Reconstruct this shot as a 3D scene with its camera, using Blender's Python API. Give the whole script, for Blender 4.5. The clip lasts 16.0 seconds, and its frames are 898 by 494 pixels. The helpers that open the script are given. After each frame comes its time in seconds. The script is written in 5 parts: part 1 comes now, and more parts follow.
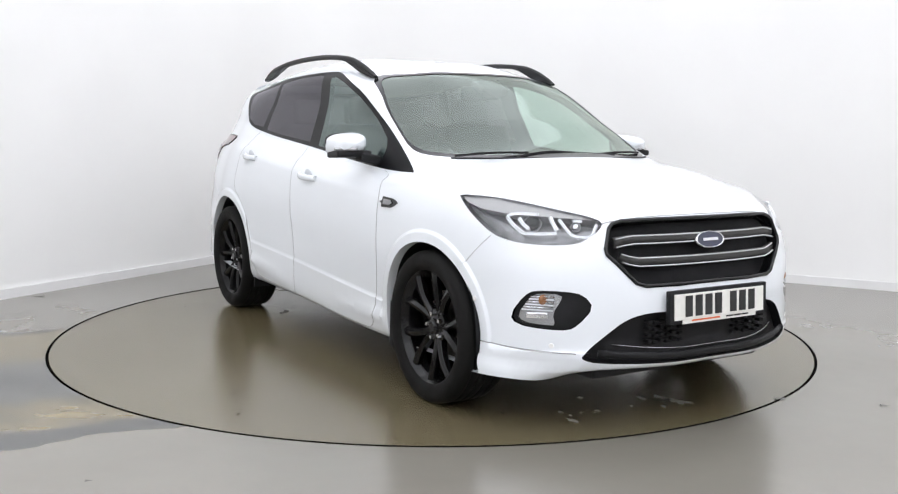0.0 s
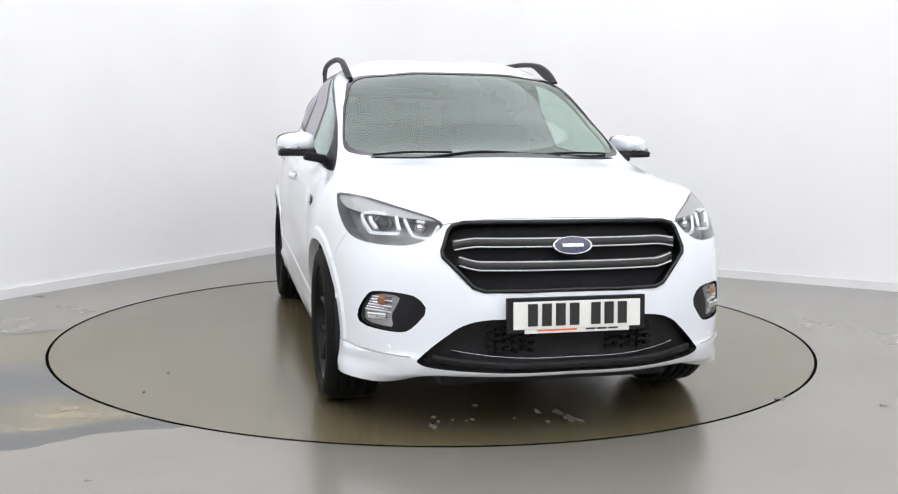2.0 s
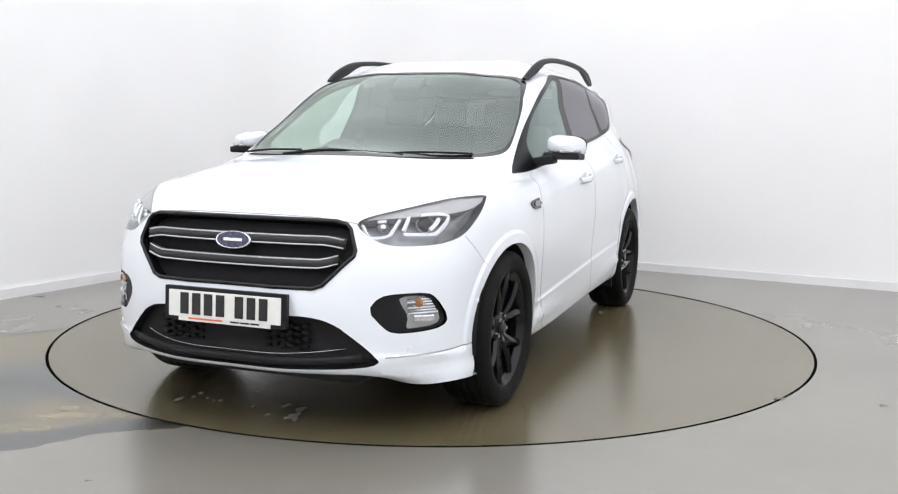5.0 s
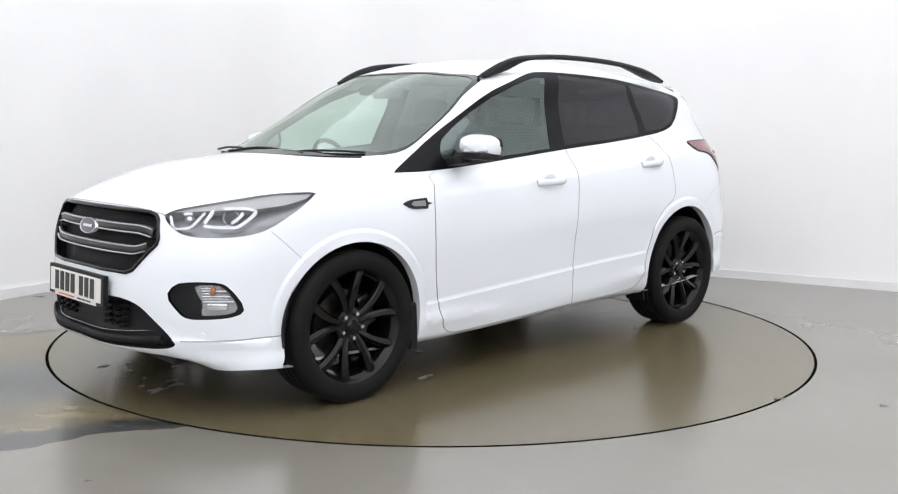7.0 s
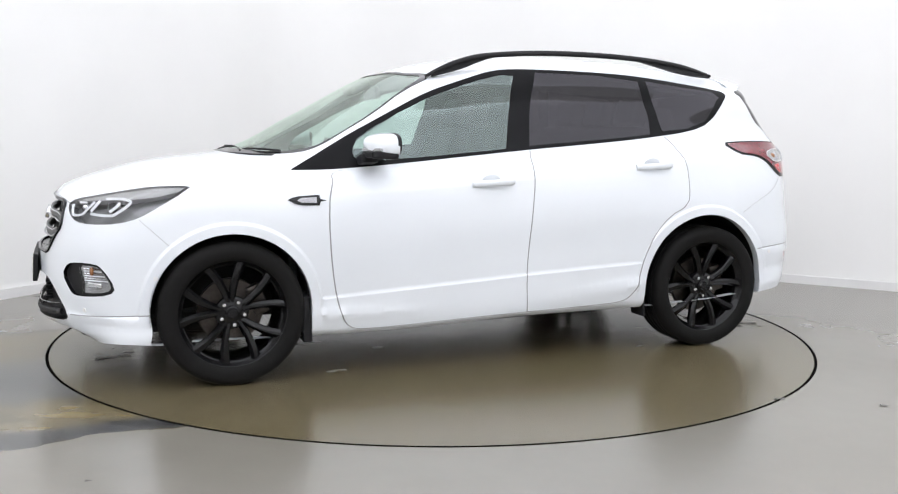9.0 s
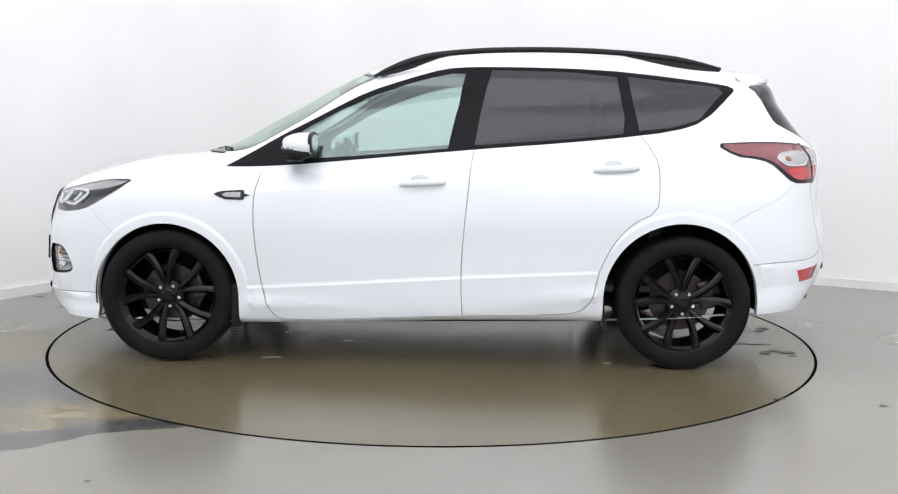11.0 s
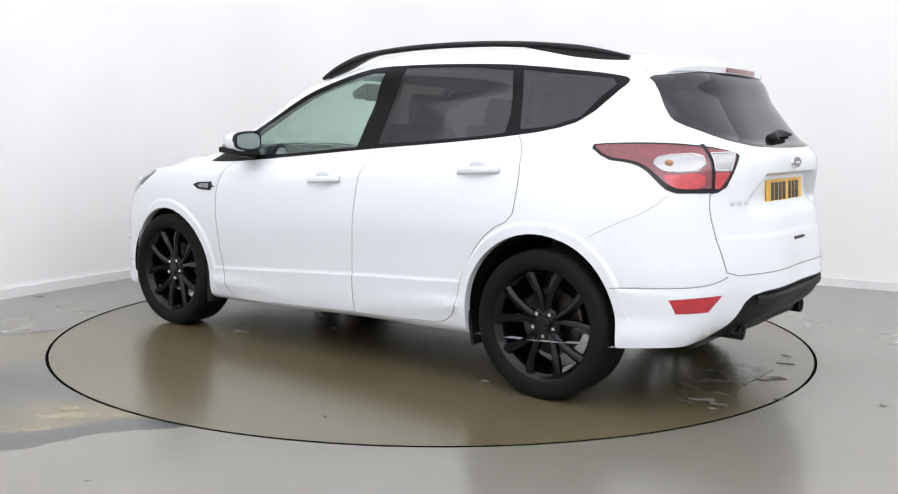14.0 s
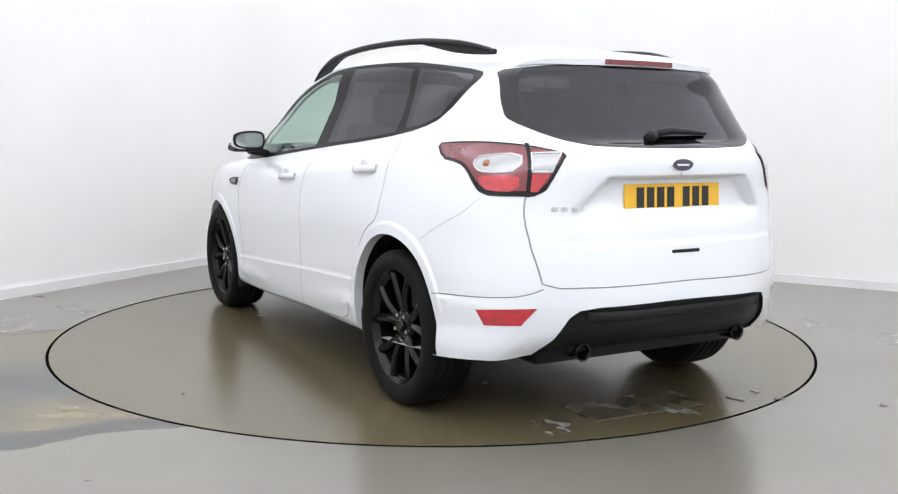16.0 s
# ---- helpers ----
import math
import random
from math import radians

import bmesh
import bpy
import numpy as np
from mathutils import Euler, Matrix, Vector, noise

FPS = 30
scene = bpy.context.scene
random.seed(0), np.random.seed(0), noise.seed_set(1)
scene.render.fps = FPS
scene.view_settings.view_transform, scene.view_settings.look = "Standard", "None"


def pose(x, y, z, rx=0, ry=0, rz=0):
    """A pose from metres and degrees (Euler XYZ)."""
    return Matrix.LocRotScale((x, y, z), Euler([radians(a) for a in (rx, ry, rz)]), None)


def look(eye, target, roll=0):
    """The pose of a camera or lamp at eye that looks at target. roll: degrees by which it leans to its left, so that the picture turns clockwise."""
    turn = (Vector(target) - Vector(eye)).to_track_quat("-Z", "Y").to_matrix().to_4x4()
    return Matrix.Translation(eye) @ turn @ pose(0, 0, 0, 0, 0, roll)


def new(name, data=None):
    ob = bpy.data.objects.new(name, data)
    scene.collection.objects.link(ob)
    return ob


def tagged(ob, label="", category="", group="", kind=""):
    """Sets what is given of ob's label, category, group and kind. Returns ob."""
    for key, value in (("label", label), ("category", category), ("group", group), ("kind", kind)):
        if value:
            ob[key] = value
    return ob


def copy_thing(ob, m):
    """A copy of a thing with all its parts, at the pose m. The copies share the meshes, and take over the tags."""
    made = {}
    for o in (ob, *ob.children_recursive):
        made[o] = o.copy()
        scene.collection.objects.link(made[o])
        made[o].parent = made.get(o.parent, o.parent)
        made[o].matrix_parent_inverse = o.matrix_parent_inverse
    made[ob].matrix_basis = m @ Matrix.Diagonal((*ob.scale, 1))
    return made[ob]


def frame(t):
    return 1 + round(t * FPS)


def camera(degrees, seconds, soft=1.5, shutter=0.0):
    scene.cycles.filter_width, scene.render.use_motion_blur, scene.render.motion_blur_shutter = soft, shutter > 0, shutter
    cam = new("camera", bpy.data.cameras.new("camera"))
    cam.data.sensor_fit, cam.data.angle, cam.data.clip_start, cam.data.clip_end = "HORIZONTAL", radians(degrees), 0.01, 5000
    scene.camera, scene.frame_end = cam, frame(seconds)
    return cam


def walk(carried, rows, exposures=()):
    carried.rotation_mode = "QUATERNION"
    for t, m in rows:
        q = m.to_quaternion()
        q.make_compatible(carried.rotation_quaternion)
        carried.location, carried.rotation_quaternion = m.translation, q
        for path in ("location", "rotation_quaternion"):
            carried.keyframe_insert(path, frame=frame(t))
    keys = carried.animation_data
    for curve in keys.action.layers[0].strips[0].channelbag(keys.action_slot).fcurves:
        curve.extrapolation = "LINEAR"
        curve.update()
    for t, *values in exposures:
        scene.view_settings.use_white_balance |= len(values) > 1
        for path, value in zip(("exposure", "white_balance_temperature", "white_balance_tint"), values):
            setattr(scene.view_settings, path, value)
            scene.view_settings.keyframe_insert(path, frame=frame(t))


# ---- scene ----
cam = camera(50.65, 16.0, soft=1.2)
EYE = Vector((0, -5.7937, 1.2247))
LOOK = look(EYE, EYE + Vector((0.01504, 0.99241, -0.12202)), 0.635)
walk(cam, [(0.0, LOOK), (16.0, LOOK)])

# ---- world, lights ----
world = bpy.data.worlds.new("world")
scene.world = world
world.use_nodes = True
world.node_tree.nodes["Background"].inputs[0].default_value = (0.9, 0.95, 1, 1)
world.node_tree.nodes["Background"].inputs[1].default_value = 0.05
# second value: extra power of the added fill rows over the camera
LAMP_POWER, FILL_PANEL_POWER = 1.22, 1.95
scene.view_settings.exposure = 0.22


# ---- materials ----
def material(name, colour, rough=0.5, metal=0.0, coat=0.0, spec=0.5, noise_scale=0, noise_amount=0.0, bump=0.0, bump_scale=0, emit=0.0, wear=0.0):
    m = bpy.data.materials.new(name)
    m.use_nodes = True
    n, l = m.node_tree.nodes, m.node_tree.links
    b = n["Principled BSDF"]
    b.inputs["Base Color"].default_value = (*colour, 1)
    b.inputs["Roughness"].default_value = rough
    b.inputs["Metallic"].default_value = metal
    b.inputs["Coat Weight"].default_value = coat
    b.inputs["Coat Roughness"].default_value = 0.04
    b.inputs["Specular IOR Level"].default_value = spec
    if emit:
        b.inputs["Emission Color"].default_value = (*colour, 1)
        b.inputs["Emission Strength"].default_value = emit
    co = n.new("ShaderNodeTexCoord")
    if noise_scale:
        big = n.new("ShaderNodeTexNoise")
        big.inputs["Scale"].default_value = noise_scale
        big.inputs["Detail"].default_value = 6
        l.new(co.outputs["Object"], big.inputs["Vector"])
        ramp = n.new("ShaderNodeMapRange")
        ramp.inputs["From Min"].default_value, ramp.inputs["From Max"].default_value = 0.3, 0.7
        ramp.inputs["To Min"].default_value, ramp.inputs["To Max"].default_value = 1 - noise_amount, 1 + noise_amount
        l.new(big.outputs["Fac"], ramp.inputs["Value"])
        mul = n.new("ShaderNodeMix")
        mul.data_type, mul.blend_type = "RGBA", "MULTIPLY"
        mul.inputs["Factor"].default_value = 1
        mul.inputs["A"].default_value = (*colour, 1)
        l.new(ramp.outputs["Result"], mul.inputs["B"])
        l.new(mul.outputs["Result"], b.inputs["Base Color"])
        if wear:
            r2 = n.new("ShaderNodeMapRange")
            r2.inputs["From Min"].default_value, r2.inputs["From Max"].default_value = 0.35, 0.65
            r2.inputs["To Min"].default_value, r2.inputs["To Max"].default_value = rough - wear, rough + wear
            l.new(big.outputs["Fac"], r2.inputs["Value"])
            l.new(r2.outputs["Result"], b.inputs["Roughness"])
    if bump:
        fine = n.new("ShaderNodeTexNoise")
        fine.inputs["Scale"].default_value = bump_scale
        fine.inputs["Detail"].default_value = 3
        l.new(co.outputs["Object"], fine.inputs["Vector"])
        bp = n.new("ShaderNodeBump")
        bp.inputs["Strength"].default_value = bump
        bp.inputs["Distance"].default_value = 0.002
        l.new(fine.outputs["Fac"], bp.inputs["Height"])
        l.new(bp.outputs["Normal"], b.inputs["Normal"])
    return m


def glass(name, tint, gloss=0.0, sheen=(1, 1, 1), rough=0.01):
    m = bpy.data.materials.new(name)
    m.use_nodes = True
    n, l = m.node_tree.nodes, m.node_tree.links
    n.remove(n["Principled BSDF"])
    t = n.new("ShaderNodeBsdfTransparent")
    t.inputs["Color"].default_value = (*tint, 1)
    g = n.new("ShaderNodeBsdfGlossy")
    g.inputs["Roughness"].default_value = rough
    g.inputs["Color"].default_value = (*sheen, 1)
    f = n.new("ShaderNodeLayerWeight")
    f.inputs["Blend"].default_value = 0.5
    p = n.new("ShaderNodeMath")
    p.operation = "POWER"
    p.inputs[1].default_value = 5.0
    l.new(f.outputs["Facing"], p.inputs[0])
    a = n.new("ShaderNodeMath")
    a.operation, a.use_clamp = "MULTIPLY_ADD", True
    a.inputs[1].default_value, a.inputs[2].default_value = 0.92, 0.04 + gloss
    l.new(p.outputs[0], a.inputs[0])
    x = n.new("ShaderNodeMixShader")
    l.new(a.outputs[0], x.inputs[0])
    l.new(t.outputs[0], x.inputs[1])
    l.new(g.outputs[0], x.inputs[2])
    l.new(x.outputs[0], n["Material Output"].inputs["Surface"])
    return m


PAINT = material("white_car_paint", (0.775, 0.805, 0.835), 0.32, coat=0.9, noise_scale=1.6, noise_amount=0.012, bump=0.02, bump_scale=240)
# greys for the panel grooves: their shade is in the colour, paler where tight
GAP_SHADE = material("panel_gap", (0.36, 0.36, 0.365), 0.8)
FAINT_GAP_SHADE = material("tight_gap_shade", (0.60, 0.60, 0.61), 0.8)
BLACK_GLOSS = material("gloss_black_trim", (0.008, 0.008, 0.009), 0.14, spec=0.35, noise_scale=9, noise_amount=0.2)
GLASS_EDGE = material("black_glass_edge", (0.007, 0.007, 0.008), 0.02, spec=0.48, noise_scale=9, noise_amount=0.2)
PILLAR = material("black_pillar_film", (0.005, 0.005, 0.006), 0.3, spec=0.12, noise_scale=9, noise_amount=0.2)
BLACK = material("black_plastic", (0.009, 0.009, 0.010), 0.5, spec=0.25, noise_scale=14, noise_amount=0.25, bump=0.25, bump_scale=700)
MESH = material("grille_mesh", (0.005, 0.005, 0.006), 0.6, spec=0.2, noise_scale=30, noise_amount=0.3, bump=0.4, bump_scale=300)
RUBBER = material("tyre_rubber", (0.0075, 0.0073, 0.007), 0.7, spec=0.15, noise_scale=11, noise_amount=0.3, bump=0.3, bump_scale=260, wear=0.08)
RIM = material("black_alloy", (0.004, 0.004, 0.0045), 0.18, spec=0.28, noise_scale=12, noise_amount=0.25)
CHROME = material("chrome", (0.78, 0.78, 0.79), 0.12, metal=1.0, noise_scale=30, noise_amount=0.05)
DARK_CHROME = material("dark_chrome", (0.30, 0.30, 0.31), 0.2, metal=1.0, noise_scale=30, noise_amount=0.05)
SILVER = material("silver_paint", (0.62, 0.62, 0.63), 0.35, metal=0.4, noise_scale=30, noise_amount=0.05)
BROW = material("pale_silver_lamp_trim", (0.33, 0.325, 0.315), 0.38, metal=0.25, noise_scale=30, noise_amount=0.05)
BAR_GREY = material("dark_grey_bar", (0.022, 0.021, 0.020), 0.35, metal=0.0, noise_scale=30, noise_amount=0.1)
STEEL = material("brushed_steel", (0.07, 0.062, 0.056), 0.4, metal=1.0, noise_scale=40, noise_amount=0.2)
LAMP_BOWL = material("lamp_bowl", (0.20, 0.20, 0.205), 0.3, metal=0.5, noise_scale=25, noise_amount=0.3)
DRL = material("light_guide", (0.86, 0.88, 0.9), 0.15, coat=0.5, noise_scale=50, noise_amount=0.04)
AMBER = material("amber_bulb", (0.30, 0.13, 0.05), 0.25, coat=0.4, noise_scale=60, noise_amount=0.15)
RED = material("red_lens", (0.52, 0.022, 0.035), 0.14, coat=1.0, noise_scale=34, noise_amount=0.22)
RED_DARK = material("dark_red_lens", (0.17, 0.012, 0.022), 0.14, coat=1.0, noise_scale=34, noise_amount=0.22)
CLEAR = material("clear_lens", (0.40, 0.40, 0.405), 0.15, metal=0.4, coat=1.0, noise_scale=160, noise_amount=0.10)
# dull black that stands for shade in and under the ring gap
GAP_BLACK = material("gap_black", (0.004, 0.004, 0.004), 0.95, spec=0.0, noise_scale=20, noise_amount=0.3)
PLATE_WHITE = material("plate_white", (0.78, 0.77, 0.72), 0.4, noise_scale=40, noise_amount=0.03)
PLATE_YELLOW = material("plate_yellow", (0.86, 0.49, 0.03), 0.4, noise_scale=40, noise_amount=0.04)
PLATE_INK = material("plate_ink", (0.015, 0.015, 0.015), 0.45, noise_scale=40, noise_amount=0.1)
ORANGE = material("sticker_orange", (0.75, 0.16, 0.05), 0.5, noise_scale=60, noise_amount=0.1)
BADGE_BLUE = material("badge_blue", (0.012, 0.017, 0.055), 0.18, coat=0.8, noise_scale=40, noise_amount=0.1)
TRIM_GREY = material("interior_trim", (0.045, 0.046, 0.048), 0.6, noise_scale=20, noise_amount=0.2, bump=0.2, bump_scale=500)
LINING = material("headliner", (0.30, 0.30, 0.29), 0.9, noise_scale=12, noise_amount=0.1, bump=0.3, bump_scale=600)
FABRIC = material("seat_fabric", (0.035, 0.035, 0.037), 0.9, noise_scale=60, noise_amount=0.3, bump=0.5, bump_scale=500)
SCREEN_GLASS = glass("windscreen_glass", (0.66, 0.77, 0.70), 0.08, (0.90, 1.0, 0.92), 0.08)
SIDE_GLASS = glass("green_side_glass", (0.60, 0.73, 0.68), 0.09, (0.86, 1.0, 0.97), 0.10)
DARK_GLASS = glass("privacy_glass", (0.06, 0.055, 0.06), 0.012, (0.95, 0.93, 1.0), 0.08)
LENS_GLASS = glass("lamp_cover", (0.95, 0.96, 0.97), 0.0)
WALL = material("white_wall_paint", (0.888, 0.884, 0.866), 0.75, noise_scale=0.9, noise_amount=0.02, bump=0.08, bump_scale=120)
BOUNCE_WALL = material("bounce_wall_paint", (0.86, 0.86, 0.86), 0.8, noise_scale=1.2, noise_amount=0.04)
SKIRT = material("skirting_paint", (0.80, 0.795, 0.785), 0.45, noise_scale=3, noise_amount=0.03)
CEIL = material("ceiling_paint", (0.80, 0.80, 0.80), 0.85, noise_scale=2, noise_amount=0.02)
# unseen glowing ceiling for even walls, then its stronger fill rows
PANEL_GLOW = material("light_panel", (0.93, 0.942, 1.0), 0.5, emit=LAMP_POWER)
PANEL_FILL = material("fill_light_panel", (0.93, 0.942, 1.0), 0.5, emit=FILL_PANEL_POWER)
LAMP_FRAME = material("lamp_frame", (0.8, 0.8, 0.8), 0.5, noise_scale=20, noise_amount=0.05)
FLAKE = material("lifted_floor_paint", (0.27, 0.265, 0.245), 0.5, noise_scale=30, noise_amount=0.15)
INSPECTION = material("plate_floor_paint", (0.085, 0.074, 0.045), 0.26, spec=0.9, noise_scale=7, noise_amount=0.35, wear=0.06)
PUDDLE = material("dark_scuff", (0.12, 0.115, 0.10), 0.22, noise_scale=12, noise_amount=0.3)


def floor_material(name, track):
    """Painted concrete: olive grey, glossy, with blotches, scratches and, where track is set, the worn strip of a wheel track."""
    m = bpy.data.materials.new(name)
    m.use_nodes = True
    n, l = m.node_tree.nodes, m.node_tree.links
    b = n["Principled BSDF"]
    co = n.new("ShaderNodeTexCoord")

    def noise_node(scale, detail, stretch=(1, 1, 1)):
        mp = n.new("ShaderNodeMapping")
        mp.inputs["Scale"].default_value = stretch
        l.new(co.outputs["Object"], mp.inputs["Vector"])
        t = n.new("ShaderNodeTexNoise")
        t.inputs["Scale"].default_value, t.inputs["Detail"].default_value = scale, detail
        l.new(mp.outputs[0], t.inputs["Vector"])
        return t.outputs["Fac"]

    def ramp(value, stops):
        r = n.new("ShaderNodeValToRGB")
        while len(r.color_ramp.elements) < len(stops):
            r.color_ramp.elements.new(0.5)
        for e, (p, c) in zip(r.color_ramp.elements, stops):
            e.position, e.color = p, (*c, 1)
        l.new(value, r.inputs[0])
        return r.outputs[0]

    def mix(fac, a, c, mode="MIX"):
        x = n.new("ShaderNodeMix")
        x.data_type, x.blend_type = "RGBA", mode
        for sock, val in ((x.inputs["Factor"], fac), (x.inputs["A"], a), (x.inputs["B"], c)):
            if hasattr(val, "links"):
                l.new(val, sock)
            else:
                sock.default_value = val
        return x.outputs["Result"]

    def calc(op, a, c):
        x = n.new("ShaderNodeMath")
        x.operation = op
        for sock, val in zip(x.inputs, (a, c)):
            if hasattr(val, "links"):
                l.new(val, sock)
            else:
                sock.default_value = val
        return x.outputs[0]

    low, high = ((0.185, 0.172, 0.145), (0.215, 0.202, 0.174)) if track else ((0.108, 0.088, 0.045), (0.132, 0.110, 0.062))
    base = ramp(noise_node(0.7, 5), [(0.3, low), (0.7, high)])
    fine = ramp(noise_node(9, 3), [(0.3, (0.99, 0.99, 0.99)), (0.7, (1.01, 1.01, 1.01))])
    colour = mix(1.0, base, fine, "MULTIPLY")
    if track:
        sep = n.new("ShaderNodeSeparateXYZ")
        l.new(co.outputs["Object"], sep.inputs[0])
        x, y = sep.outputs[0], sep.outputs[1]
        s = calc("ADD", calc("MULTIPLY", x, -0.42), calc("MULTIPLY", y, 0.907))
        edge = calc("MULTIPLY", calc("SUBTRACT", noise_node(5.5, 10, (0.5, 1.0, 1)), 0.5), 0.30)
        s01 = calc("DIVIDE", calc("ADD", calc("ADD", s, edge), 2.0), 4.0)
        olive, grey, dark = (0.165, 0.135, 0.072), (0.095, 0.094, 0.090), (0.055, 0.055, 0.055)
        band = ramp(s01, [(0.0, olive), (0.157, olive), (0.162, dark), (0.195, dark), (0.215, olive), (0.305, olive), (0.325, grey), (0.40, dark),
                          (0.50, grey), (0.535, olive), (0.695, olive), (0.70, dark), (0.714, dark), (0.716, olive)])
        inside = calc("MULTIPLY", calc("GREATER_THAN", s01, 0.158), calc("LESS_THAN", s01, 0.716))
        side = calc("LESS_THAN", x, -0.9)
        worn = ramp(noise_node(5, 10, (0.7, 1.6, 1)), [(0.36, (0.55, 0.56, 0.58)), (0.47, (0.95, 0.95, 0.96)), (0.62, (1.05, 1.03, 1.0)), (0.68, (1.35, 1.33, 1.28))])
        colour = mix(calc("MULTIPLY", inside, side), colour, mix(1.0, band, worn, "MULTIPLY"))
    l.new(colour, b.inputs["Base Color"])
    rr = n.new("ShaderNodeMapRange")
    rr.inputs["From Min"].default_value, rr.inputs["From Max"].default_value = 0.3, 0.7
    rr.inputs["To Min"].default_value, rr.inputs["To Max"].default_value = 0.22, 0.26
    l.new(noise_node(1.8, 3), rr.inputs["Value"])
    l.new(rr.outputs[0], b.inputs["Roughness"])
    b.inputs["IOR"].default_value, b.inputs["Specular IOR Level"].default_value = 1.75, 0.85
    return m


FLOOR = floor_material("painted_concrete_floor", True)
DISC = floor_material("turntable_floor_paint", False)


# ---- mesh helpers ----
def mesh_part(name, verts, faces, mat, parent=None, label="", smooth=True, normals=None):
    me = bpy.data.meshes.new(name)
    me.from_pydata([tuple(map(float, v)) for v in verts], [], [tuple(map(int, f)) for f in faces])
    me.polygons.foreach_set("use_smooth", [smooth] * len(me.polygons))
    me.materials.append(mat)
    if normals is not None:
        me.normals_split_custom_set_from_vertices([tuple(map(float, v)) for v in normals])
    ob = new(name, me)
    ob.parent = parent
    if label:
        tagged(ob, label)
    return ob


def part(name, bm, mat, parent=None, label="", smooth=False):
    me = bpy.data.meshes.new(name)
    bm.to_mesh(me)
    bm.free()
    me.polygons.foreach_set("use_smooth", [smooth] * len(me.polygons))
    me.materials.append(mat)
    ob = new(name, me)
    ob.parent = parent
    if label:
        tagged(ob, label)
    return ob


def box(bm, size, m, bevel=0.0, segments=2):
    made = bmesh.ops.create_cube(bm, size=1, matrix=m @ Matrix.Diagonal((*size, 1)))
    if bevel:
        vs = set(made["verts"])
        es = [e for e in bm.edges if e.verts[0] in vs and e.verts[1] in vs]
        bmesh.ops.bevel(bm, geom=es, offset=bevel, segments=segments, affect="EDGES", profile=0.6)


def lathe(profile, steps, closed=False):
    """Verts and faces of a turned shape round the y axis; profile: (radius, y)."""
    vs, fs, k = [], [], len(profile)
    for i in range(steps):
        a = 2 * math.pi * i / steps
        vs += [(r * math.cos(a), y, r * math.sin(a)) for r, y in profile]
    for i in range(steps):
        j = (i + 1) % steps
        for q in range(k if closed else k - 1):
            w = (q + 1) % k
            fs.append((i * k + q, i * k + w, j * k + w, j * k + q))
    return vs, fs


def tube(path, section, up=(0, 0, 1), scale=None):
    """Verts and faces of a closed section swept along a path; section: (sideways, upwards)."""
    path = [Vector(p) for p in path]
    vs, fs, k = [], [], len(section)
    for i, p in enumerate(path):
        d = (path[min(i + 1, len(path) - 1)] - path[max(i - 1, 0)]).normalized()
        s = d.cross(Vector(up)).normalized()
        w = s.cross(d)
        f = scale[i] if scale else (1, 1)
        vs += [tuple(p + s * (a * f[0]) + w * (b * f[1])) for a, b in section]
    for i in range(len(path) - 1):
        for q in range(k):
            w = (q + 1) % k
            fs.append((i * k + q, i * k + w, (i + 1) * k + w, (i + 1) * k + q))
    fs.append(tuple(range(k)))
    fs.append(tuple(range((len(path) - 1) * k, len(path) * k))[::-1])
    return vs, fs


def ring_section(a, b, k=10):
    return [(a * math.cos(2 * math.pi * i / k), b * math.sin(2 * math.pi * i / k)) for i in range(k)]


def glide(points, k=6):
    """A smooth path through some points (Catmull-Rom)."""
    p = [np.array(q, float) for q in points]
    p = [2 * p[0] - p[1]] + p + [2 * p[-1] - p[-2]]
    out = []
    for i in range(1, len(p) - 2):
        for j in range(k):
            t = j / k
            out.append(0.5 * (2 * p[i] + (p[i + 1] - p[i - 1]) * t + (2 * p[i - 1] - 5 * p[i] + 4 * p[i + 1] - p[i + 2]) * t * t
                              + (3 * p[i] - p[i - 1] - 3 * p[i + 1] + p[i + 2]) * t**3))
    return out + [p[-2]]

# ---- the studio ----
RING_R, GAP_W = 2.213, 0.013


def blob(bm, x, y, r, rng, z, k=9):
    vs = []
    turn = rng.uniform(0, 6)
    for i in range(k):
        a = 2 * math.pi * i / k + turn
        d = r * rng.uniform(0.35, 1.25)
        vs.append(bm.verts.new((x + d * math.cos(a) * 1.5, y + d * math.sin(a) * 0.8, z)))
    bm.faces.new(vs)


